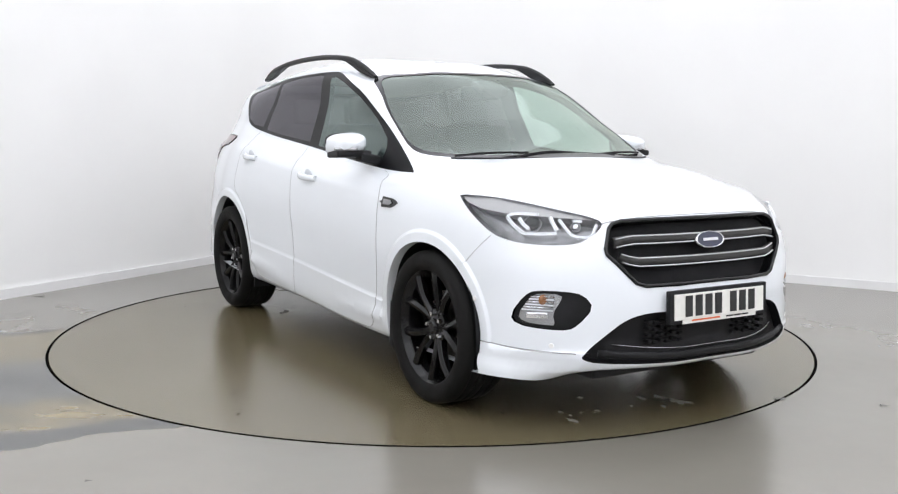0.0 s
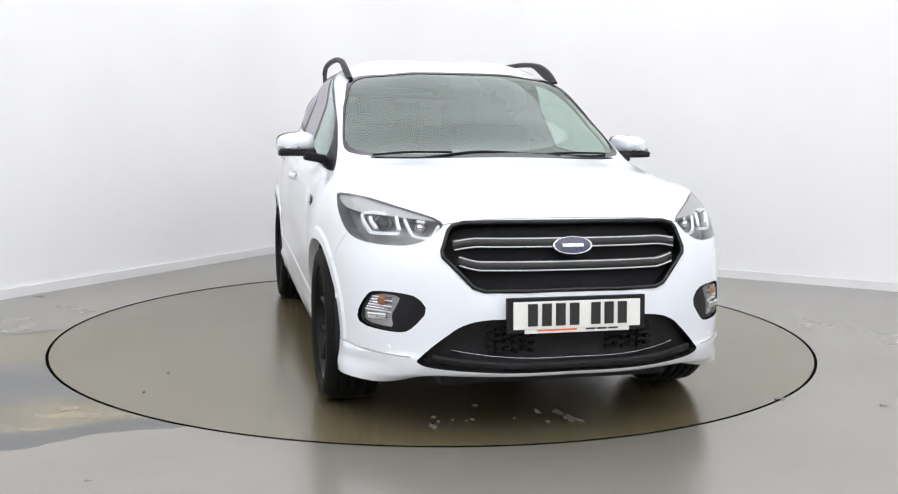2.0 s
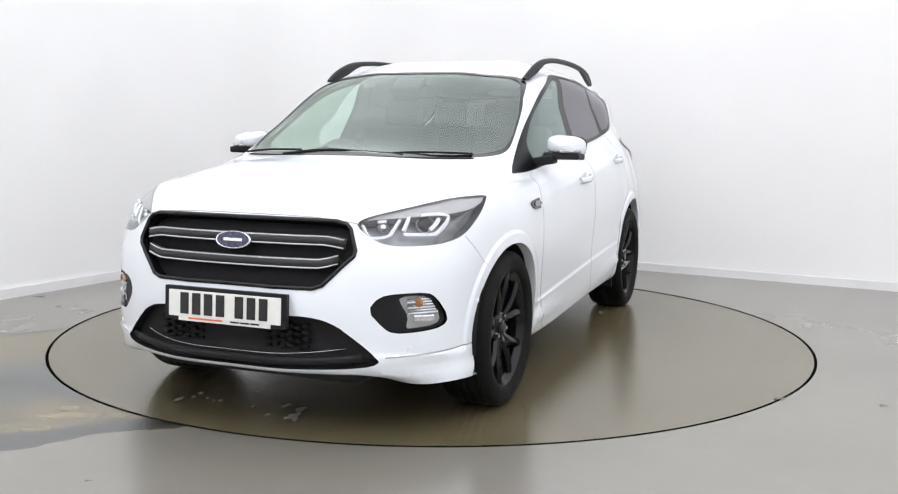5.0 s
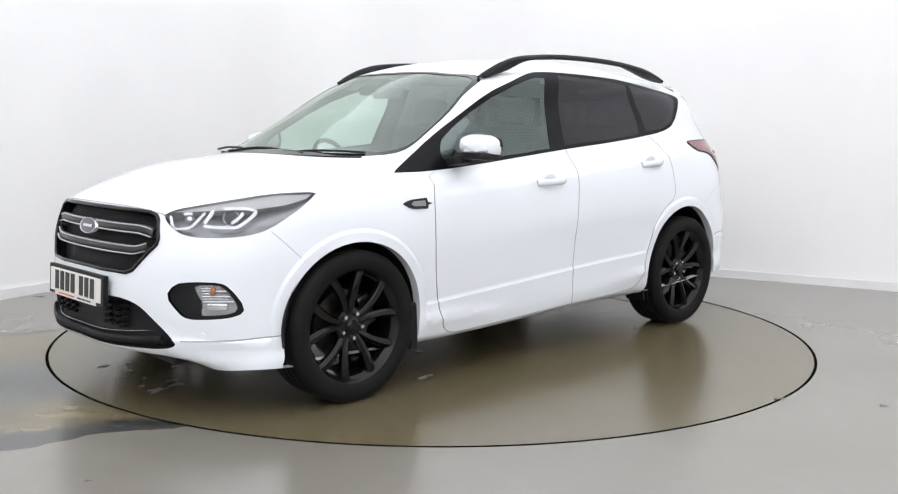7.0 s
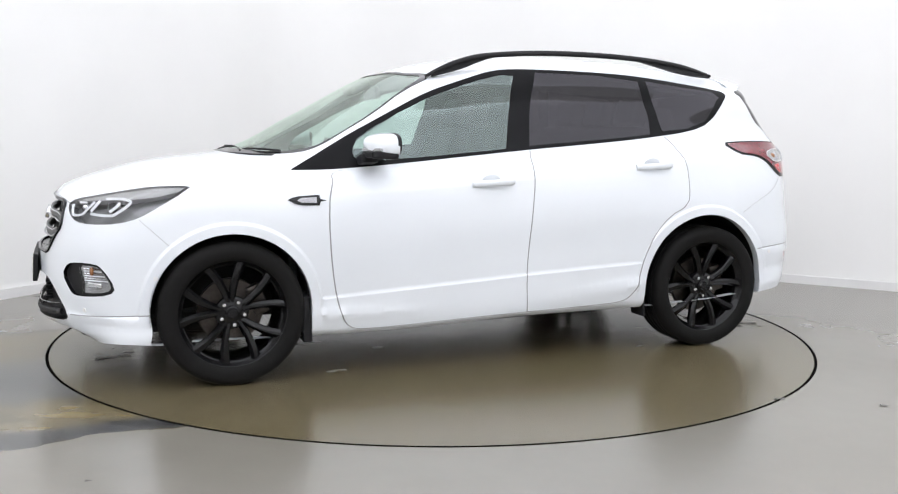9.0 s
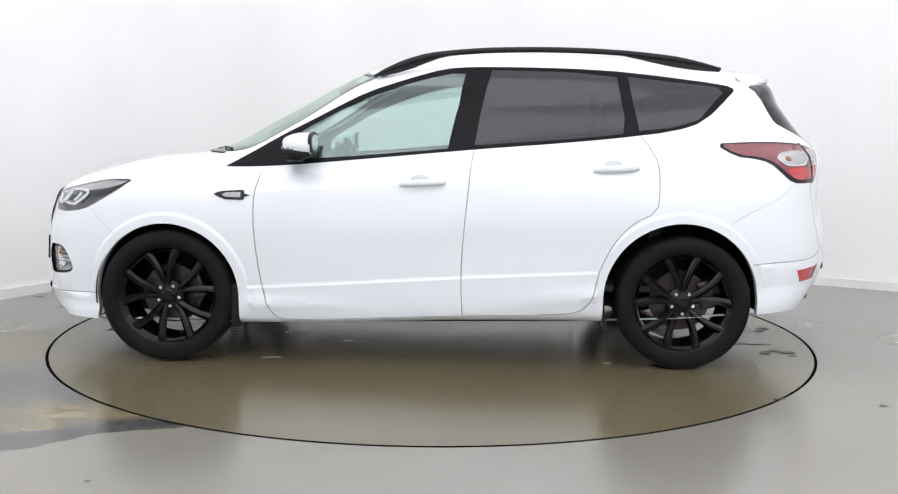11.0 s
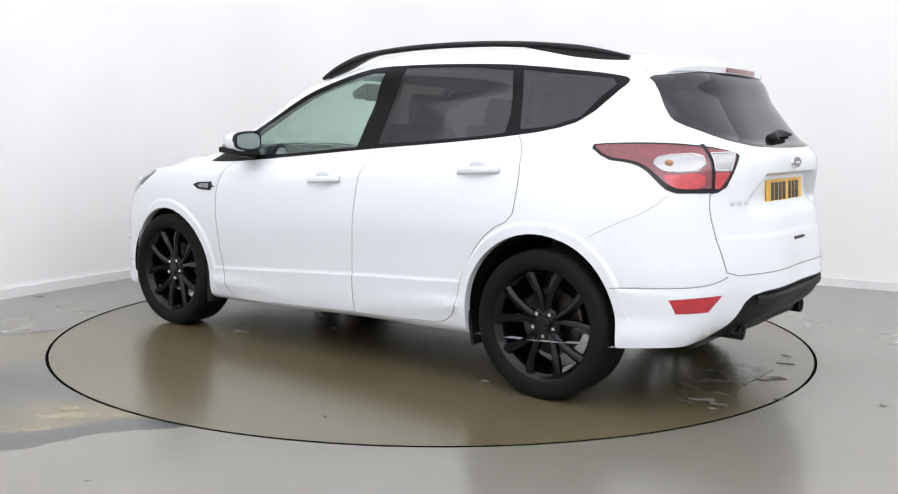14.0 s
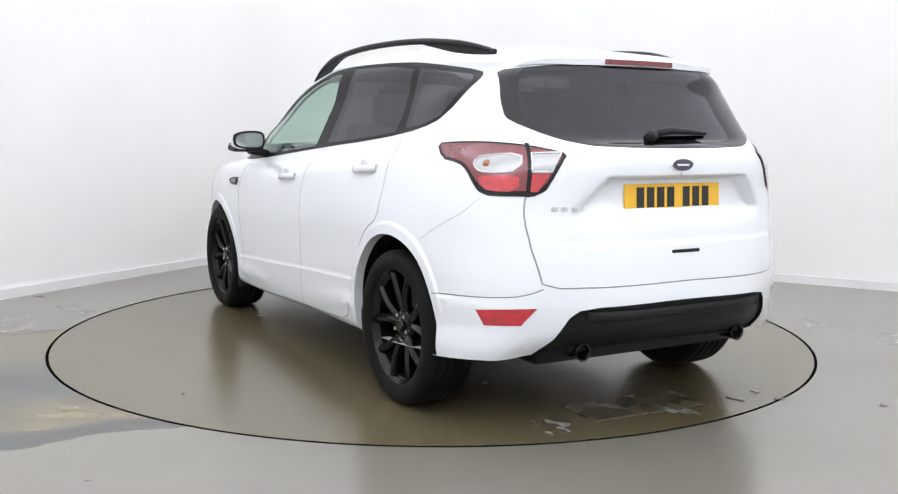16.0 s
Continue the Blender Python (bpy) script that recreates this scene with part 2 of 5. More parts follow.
def build_floor():
    k = 144
    vs, fs = [], []
    for i in range(k):
        a = 2 * math.pi * i / k
        c, s = math.cos(a), math.sin(a)
        far = 9.0 / max(abs(c), abs(s))
        vs += [(c * (RING_R + GAP_W), s * (RING_R + GAP_W), -0.06), (c * (RING_R + GAP_W), s * (RING_R + GAP_W), 0), (c * 3.4, s * 3.4, 0), (c * far, s * far, 0)]
    for i in range(k):
        j = (i + 1) % k
        for q in range(3):
            fs.append((4 * i + q, 4 * i + q + 1, 4 * j + q + 1, 4 * j + q)[::-1])
    ob = mesh_part("floor", vs, fs, FLOOR, smooth=False)
    tagged(ob, "glossy olive-grey painted concrete floor with a worn track strip", "floor", kind="structure")
    rng = random.Random(9)
    for x, y, size in ((-2.86, 1.02, .035), (1.62, -1.52, .03), (2.05, -1.62, .02), (2.6, -.4, .012), (-1.2, -2.6, .014)):
        bm = bmesh.new()
        blob(bm, x, y, size, rng, 0.003, 11)
        part("scuff", bm, PUDDLE, ob, "small dark scuff")
    bm = bmesh.new()
    bmesh.ops.create_cone(bm, cap_ends=True, segments=96, radius1=RING_R + 0.05, radius2=RING_R + 0.05, depth=0.02, matrix=pose(0, 0, -0.07))
    tagged(part("turntable_pit", bm, GAP_BLACK), "dark pit under the turntable's edge", "pit", kind="structure")


def wall_run(points, height, thick, mat, name, label):
    """A wall along a line of points, its thickness on the outside."""
    pts = [np.array(p, float) for p in points]
    vs, fs = [], []
    for i, p in enumerate(pts):
        d = pts[min(i + 1, len(pts) - 1)] - pts[max(i - 1, 0)]
        d /= np.linalg.norm(d)
        o = np.array([-d[1], d[0]])
        q = p + o * thick
        vs += [(*p, 0), (*p, height), (*q, height), (*q, 0)]
    for i in range(len(pts) - 1):
        for a in range(4):
            b = (a + 1) % 4
            fs.append((4 * i + a, 4 * i + b, 4 * i + 4 + b, 4 * i + 4 + a))
    fs += [(0, 3, 2, 1), tuple(4 * (len(pts) - 1) + a for a in range(4))]
    bm = bmesh.new()
    bv = [bm.verts.new(v) for v in vs]
    for f in fs:
        bm.faces.new([bv[a] for a in f])
    bmesh.ops.recalc_face_normals(bm, faces=bm.faces)
    ob = part(name, bm, mat, smooth=True)
    ob.data.set_sharp_from_angle(angle=math.radians(30))
    return tagged(ob, label, "wall" if "wall" in name else "skirting board", kind="structure")


LEFT_FAR, CORNER, RIGHT_FAR = np.array((-4.95, -2.50)), np.array((-1.16, 4.32)), np.array((5.6, 0.44))


def corner_points(radius):
    """The line of the two walls, with a rounded corner between them."""
    a, b = (LEFT_FAR - CORNER) / np.linalg.norm(LEFT_FAR - CORNER), (RIGHT_FAR - CORNER) / np.linalg.norm(RIGHT_FAR - CORNER)
    p0, p1 = CORNER + a * radius, CORNER + b * radius
    out = [LEFT_FAR]
    for i in range(13):
        t = i / 12
        out.append((1 - t)**2 * p0 + 2 * t * (1 - t) * CORNER + t * t * p1)
    return out + [RIGHT_FAR]


def build_walls():
    line = corner_points(1.1)
    wall_run(line, 4.298, 0.15, WALL, "wall_north", "plain white painted studio wall with a rounded corner")
    inner = []
    for i, p in enumerate(line):
        d = line[min(i + 1, len(line) - 1)] - line[max(i - 1, 0)]
        d = d / np.linalg.norm(d)
        inner.append(p - np.array([-d[1], d[0]]) * 0.018)
    wall_run(inner, 0.070, 0.016, SKIRT, "baseboard", "low white painted skirting board along the wall")
    wall_run([(5.6, 0.44), (5.6, -8.0)], 4.298, 0.15, WALL, "wall_east", "plain white painted wall")
    # unseen south wall, kept white to throw light back onto the car
    wall_run([(5.6, -8.0), (-4.95, -8.0)], 4.298, 0.15, BOUNCE_WALL, "wall_south", "unseen wall behind the camera, made white to bounce light")
    wall_run([(-4.95, -8.0), (-4.95, -2.50)], 4.298, 0.15, WALL, "wall_west", "plain white painted wall")
    bm = bmesh.new()
    box(bm, (18, 18, 0.1), pose(0, 0, 4.35))
    tagged(part("ceiling", bm, CEIL), "plain white ceiling", "ceiling", kind="structure")


def build_lights():
    """A ceiling of unseen light panels, side by side; the rows over the camera are brighter, added fill for the car's
    near sides.
    """
    for rows, glow, lab in (((0, 1, 2), PANEL_GLOW, "large white ceiling light panel, unseen, switched on"), ((3, 4), PANEL_FILL, "large white ceiling fill panel, unseen, brighter row over the camera")):
        first = new("unseen_ceiling_light")
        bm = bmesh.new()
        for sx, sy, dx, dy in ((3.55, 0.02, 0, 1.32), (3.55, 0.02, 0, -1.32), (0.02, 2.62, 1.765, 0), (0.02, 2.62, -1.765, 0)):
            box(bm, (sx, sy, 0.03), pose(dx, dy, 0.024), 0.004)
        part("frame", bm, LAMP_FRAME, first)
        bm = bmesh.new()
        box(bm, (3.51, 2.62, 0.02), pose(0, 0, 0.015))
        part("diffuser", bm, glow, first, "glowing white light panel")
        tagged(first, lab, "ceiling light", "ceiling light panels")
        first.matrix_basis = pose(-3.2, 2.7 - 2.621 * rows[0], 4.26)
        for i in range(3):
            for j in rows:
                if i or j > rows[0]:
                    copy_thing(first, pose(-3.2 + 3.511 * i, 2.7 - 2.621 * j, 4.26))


def build_turntable():
    table = new("turntable")
    k = 160
    vs, fs = [(0, 0, 0)], []
    for r, z in ((1.1, 0), (RING_R - 0.004, 0), (RING_R, -0.004), (RING_R, -0.05)):
        vs += [(r * math.cos(2 * math.pi * i / k), r * math.sin(2 * math.pi * i / k), z) for i in range(k)]
    for i in range(k):
        j = (i + 1) % k
        fs.append((0, 1 + i, 1 + j))
        for q in range(3):
            a = 1 + q * k
            fs.append((a + i, a + k + i, a + k + j, a + j))
    mesh_part("turntable_top", vs, fs, DISC, table, smooth=False)
    vs, fs = [], []
    for i in range(k):
        c, s = math.cos(2 * math.pi * i / k), math.sin(2 * math.pi * i / k)
        for rr, z in ((RING_R, -0.02), (RING_R + 0.001, 0.002), (RING_R + GAP_W / 2, 0.004), (RING_R + GAP_W - 0.002, 0.002), (RING_R + GAP_W - 0.001, -0.02)):
            vs.append((rr * c, rr * s, z))
    for i in range(k):
        j = (i + 1) % k
        fs += [(5 * i + q, 5 * i + q + 1, 5 * j + q + 1, 5 * j + q)[::-1] for q in range(4)]
    # added strip: draws the gap's dark line as a low black bead
    mesh_part("edge_gap_fill", vs, fs, GAP_BLACK, table, "black raised strip in the edge gap, standing for its shade", smooth=False)
    rng = random.Random(4)
    spots = [(1.90, .12, .16, 14, .020), (1.86, -.32, .16, 12, .018), (.83, .17, .08, 5, .018), (-1.98, .50, .10, 5, .02), (-2.09, -.12, .12, 12, .022),
             (-2.06, .50, .10, 8, .02), (-1.87, .54, .07, 4, .014), (-2.05, -.60, .12, 8, .02), (-1.47, -1.15, .08, 3, .02), (.82, .82, .06, 4, .018), (.47, .40, .06, 3, .02), (-.94, -.62, .07, 4, .018),
             (-.97, .85, .06, 3, .018), (-1.26, .39, .08, 4, .016)]
    bm = bmesh.new()
    for x, y, spread, count, size in spots:
        for _ in range(int(count * 0.6)):
            px, py = x + rng.gauss(0, spread * .5), y + rng.gauss(0, spread * .5)
            if math.hypot(px, py) < 2.13:
                blob(bm, px, py, size * rng.uniform(.4, 1.6), rng, 0.0035)
    flakes = part("flaking_paint", bm, FLAKE, table, "small pale flakes of lifted floor paint")
    tagged(flakes, kind="stuff")
    bm = bmesh.new()
    for _ in range(14):
        a, r = rng.uniform(0, 6.28), rng.uniform(.9, 2.05)
        blob(bm, r * math.cos(a), r * math.sin(a), rng.uniform(.004, .012), rng, 0.003)
    tagged(part("scuffing", bm, PUDDLE, table, "dark scuffs and damp spots on the paint"), kind="stuff")
    bm = bmesh.new()
    box(bm, (0.255, 0.62, 0.006), pose(-1.865, -0.01, 0.0, 0, 0, -2), 0.002)
    part("inspection_plate", bm, INSPECTION, table, "dark scuffed rectangular plate let into the turntable")
    tagged(table, "round olive-grey car turntable flush with the floor", "turntable")
    return table


build_floor()
build_walls()
build_lights()
turntable = build_turntable()


# ---- the car's skin: rings round the half body, from the lower edge up to the roof's middle ----
# columns run from the middle of the nose along the side to the middle of the tail
RINGS = [
    # tucked-in lower edge
    [(2.05, 0, .258), (2.035, .30, .256), (1.99, .57, .248), (1.835, .805, .228), (1.345, .83, .22), (.85, .84, .215),
     (-.25, .845, .245), (-1.0, .845, .255), (-1.5, .855, .283), (-1.91, .79, .325), (-2.08, .45, .34), (-2.12, 0, .35)],
    # skirt
    [(2.18, 0, .27), (2.165, .30, .27), (2.06, .58, .27), (1.84, .81, .265), (1.345, .87, .25), (.85, .865, .235),
     (-.25, .875, .268), (-1.0, .875, .285), (-1.5, .865, .31), (-1.92, .80, .36), (-2.15, .47, .40), (-2.19, 0, .41)],
    # sill line
    [(2.20, 0, .40), (2.185, .30, .40), (2.085, .58, .40), (1.88, .80, .39), (1.345, .885, .40), (.85, .885, .39),
     (-.25, .893, .455), (-1.0, .90, .50), (-1.5, .895, .50), (-1.95, .81, .50), (-2.19, .48, .51), (-2.24, 0, .52)],
    # lower doors
    [(2.215, 0, .55), (2.19, .30, .55), (2.09, .57, .55), (1.88, .80, .55), (1.345, .90, .57), (.85, .90, .56),
     (-.25, .90, .60), (-1.0, .905, .64), (-1.5, .90, .64), (-1.96, .81, .62), (-2.19, .48, .61), (-2.235, 0, .61)],
    # widest line
    [(2.17, 0, .73), (2.15, .30, .73), (2.08, .55, .725), (1.86, .80, .72), (1.345, .905, .75), (.85, .91, .74),
     (-.25, .91, .77), (-1.0, .91, .80), (-1.5, .895, .80), (-1.95, .79, .80), (-2.16, .48, .80), (-2.20, 0, .80)],
    # bonnet edge
    [(2.125, 0, .87), (2.11, .30, .868), (2.03, .53, .862), (1.80, .79, .86), (1.345, .895, .87), (.85, .90, .87),
     (-.25, .90, .90), (-1.0, .895, .93), (-1.5, .87, .93), (-1.94, .78, .92), (-2.14, .48, .94), (-2.18, 0, .95)],
    # shoulder crease
    [(2.07, 0, .925), (2.05, .28, .923), (1.95, .50, .915), (1.70, .77, .935), (1.345, .865, .96), (.86, .875, .955),
     (-.25, .875, 1.0), (-1.0, .86, 1.04), (-1.5, .83, 1.06), (-1.94, .74, 1.06), (-2.15, .46, 1.08), (-2.18, 0, 1.085)],
    # middle of the bonnet
    [(1.72, 0, 1.04), (1.70, .28, 1.035), (1.62, .50, 1.025), (1.45, .725, 1.0), (1.22, .805, 1.003), (.90, .825, 1.003),
     (-.25, .81, 1.08), (-1.0, .785, 1.14), (-1.5, .765, 1.17), (-1.92, .68, 1.16), (-2.11, .45, 1.16), (-2.15, 0, 1.16)],
    # foot of the windscreen and of the side windows
    [(1.27, 0, 1.105), (1.25, .28, 1.10), (1.17, .52, 1.09), (1.08, .69, 1.08), (1.04, .77, 1.05), (.87, .805, 1.04),
     (-.25, .775, 1.125), (-1.0, .745, 1.19), (-1.5, .715, 1.26), (-1.86, .64, 1.27), (-2.05, .45, 1.21), (-2.09, 0, 1.205)],
    # middle of the glass
    [(.86, 0, 1.30), (.84, .28, 1.295), (.78, .50, 1.28), (.72, .675, 1.25), (.67, .723, 1.24), (.52, .728, 1.27),
     (-.27, .685, 1.35), (-1.0, .67, 1.37), (-1.5, .66, 1.40), (-1.79, .61, 1.40), (-1.93, .42, 1.37), (-1.97, 0, 1.37)],
    # roof edge
    [(.38, 0, 1.545), (.37, .28, 1.54), (.34, .45, 1.515), (.30, .58, 1.50), (.25, .63, 1.49), (.11, .635, 1.522),
     (-.32, .60, 1.57), (-1.0, .58, 1.56), (-1.5, .55, 1.52), (-1.74, .54, 1.495), (-1.84, .40, 1.51), (-1.87, 0, 1.525)],
    # roof
    [(.22, 0, 1.59), (.21, .25, 1.585), (.19, .38, 1.57), (.16, .47, 1.555), (.10, .50, 1.56), (-.02, .50, 1.59),
     (-.35, .48, 1.625), (-1.0, .47, 1.61), (-1.45, .46, 1.57), (-1.68, .45, 1.545), (-1.76, .33, 1.55), (-1.79, 0, 1.56)],
    # middle line of the roof
    [(.0, 0, 1.632), (-.03, 0, 1.636), (-.07, 0, 1.64), (-.12, 0, 1.645), (-.18, 0, 1.65), (-.25, 0, 1.655),
     (-.45, 0, 1.66), (-.95, 0, 1.655), (-1.3, 0, 1.635), (-1.5, 0, 1.61), (-1.55, 0, 1.603), (-1.58, 0, 1.598)],
]
NET = np.array(RINGS, float)


def knots(axis):
    """Mean running length along one way of the net."""
    step = np.linalg.norm(np.diff(NET[2:10], axis=axis), axis=2) if axis == 1 else np.linalg.norm(np.diff(NET, axis=0), axis=2)
    return np.concatenate([[0], np.cumsum(step.mean(axis=1 - axis))])


KU, KV = knots(1), knots(0)


def slopes(k, p):
    """Tangents of a cubic through the points p at the knots k (along the first axis)."""
    h = np.diff(k)[:, None, None]
    d = np.diff(p, axis=0) / h
    m = np.empty_like(p)
    m[1:-1] = (d[:-1] * h[1:] + d[1:] * h[:-1]) / (h[1:] + h[:-1])
    m[0], m[-1] = d[0], d[-1]
    return m


def hermite(k, p, m, s):
    i = np.clip(np.searchsorted(k, s, side="right") - 1, 0, len(k) - 2)
    h = (k[i + 1] - k[i])
    t = (s - k[i]) / h
    a, b, c, e = 2 * t**3 - 3 * t**2 + 1, t**3 - 2 * t**2 + t, -2 * t**3 + 3 * t**2, t**3 - t**2
    return i, a, b * h, c, e * h


def net_slopes():
    pu = NET.transpose(1, 0, 2)
    flip = np.array([1, -1, 1])
    wide = np.concatenate([pu[1:2] * flip, pu, pu[-2:-1] * flip])
    k = np.concatenate([[-KU[1]], KU, [2 * KU[-1] - KU[-2]]])
    mu = slopes(k, wide)[1:-1].transpose(1, 0, 2)
    mv = slopes(KV, NET)
    muv = slopes(KV, mu)
    return mu, mv, muv


MU, MV, MUV = net_slopes()


def skin(u, v):
    """Points of the skin at the lengths u (along the car) and v (up and over it)."""
    u, v = np.clip(np.asarray(u, float), 0, KU[-1]), np.clip(np.asarray(v, float), 0, KV[-1])
    i, a, b, c, e = hermite(KU, None, None, u)
    j, A, B, C, E = hermite(KV, None, None, v)
    out = 0
    for dj, wp, wm in ((0, A, B), (1, C, E)):
        row = a[:, None] * NET[j + dj, i] + b[:, None] * MU[j + dj, i] + c[:, None] * NET[j + dj, i + 1] + e[:, None] * MU[j + dj, i + 1]
        tan = a[:, None] * MV[j + dj, i] + b[:, None] * MUV[j + dj, i] + c[:, None] * MV[j + dj, i + 1] + e[:, None] * MUV[j + dj, i + 1]
        out = out + wp[:, None] * row + wm[:, None] * tan
    return out


def skin_normal(u, v):
    h = 2e-3
    du = skin(np.minimum(u + h, KU[-1]), v) - skin(np.maximum(u - h, 0), v)
    dv = skin(u, np.minimum(v + h, KV[-1])) - skin(u, np.maximum(v - h, 0))
    n = np.cross(du, dv)
    n /= np.linalg.norm(n, axis=1, keepdims=True) + 1e-12
    edge = (u < 1e-6) | (u > KU[-1] - 1e-6)
    n[edge, 1] = 0
    return n / (np.linalg.norm(n, axis=1, keepdims=True) + 1e-12)

# ---- cutting the skin into panels ----
from mathutils.geometry import delaunay_2d_cdt

SU, SV = [a.ravel() for a in np.meshgrid(np.linspace(0, KU[-1], 260), np.linspace(0, KV[-1], 150))]
SP, SN = skin(SU, SV), skin_normal(SU, SV)


def place(points, view):
    """Skin lengths (u, v) of points given in side view (x, z), front or rear view (y, z), or in space (x, y, z)."""
    axes, ok = {"side": ([0, 2], SN[:, 1] > 0.2), "front": ([1, 2], (SN[:, 0] > 0.12) & (SP[:, 0] > 0)),
                "rear": ([1, 2], (SN[:, 0] < -0.12) & (SP[:, 0] < 0)), "space": ([0, 1, 2], SN[:, 0] < 9)}[view]
    out = []
    for p in points:
        p = np.array(p, float)
        d = np.linalg.norm(SP[:, axes] - p, axis=1) + (~ok) * 10
        i = int(np.argmin(d))
        u, v = SU[i], SV[i]
        for _ in range(5):
            h = 1e-4
            q = skin([u, u + h, u], [v, v, v + h])[:, axes]
            jac = np.stack([(q[1] - q[0]) / h, (q[2] - q[0]) / h], 1)
            step = np.clip(np.linalg.lstsq(jac, p - q[0], rcond=1e-3)[0], -0.03, 0.03)
            u, v = float(np.clip(u + step[0], 0, KU[-1])), float(np.clip(v + step[1], 0, KV[-1]))
        if view in ("front", "rear") and abs(p[0]) < 1e-6:
            u = -0.25 if view == "front" else KU[-1] + 0.25
        out.append((u, v))
    return np.array(out)


def soften(p, closed=True, rounds=2):
    """Cuts the corners of a line (Chaikin)."""
    for _ in range(rounds):
        a, b = (p, np.roll(p, -1, 0)) if closed else (p[:-1], p[1:])
        q = np.stack([0.75 * a + 0.25 * b, 0.25 * a + 0.75 * b], 1).reshape(-1, 2)
        p = q if closed else np.concatenate([p[:1], q, p[-1:]])
    return p


def dense(p, step, closed=True):
    q = np.concatenate([p, p[:1]]) if closed else p
    out = []
    for a, b in zip(q[:-1], q[1:]):
        k = max(1, int(math.ceil(np.linalg.norm(b - a) / step)))
        out += [a + (b - a) * i / k for i in range(k)]
    return np.array(out if closed else out + [q[-1]])


def inside(poly, pts):
    x, y = pts[:, 0], pts[:, 1]
    hit = np.zeros(len(pts), bool)
    for (x0, y0), (x1, y1) in zip(poly, np.roll(poly, -1, 0)):
        if y0 != y1:
            hit ^= ((y0 > y) != (y1 > y)) & (x < (x1 - x0) * (y - y0) / (y1 - y0) + x0)
    return hit


def arch(cx, cz, r, k=28, low=0.12):
    top = [(cx + r * math.cos(math.pi * i / k), cz + r * math.sin(math.pi * i / k)) for i in range(k + 1)]
    return [(cx + r, low)] + [(cx + r, (low + cz) / 2)] + top + [(cx - r, (low + cz) / 2), (cx - r, low)]


ARCH_F, ARCH_R = (1.343, 0.355, 0.377), (-1.325, 0.368, 0.397)
LIP = 0.050
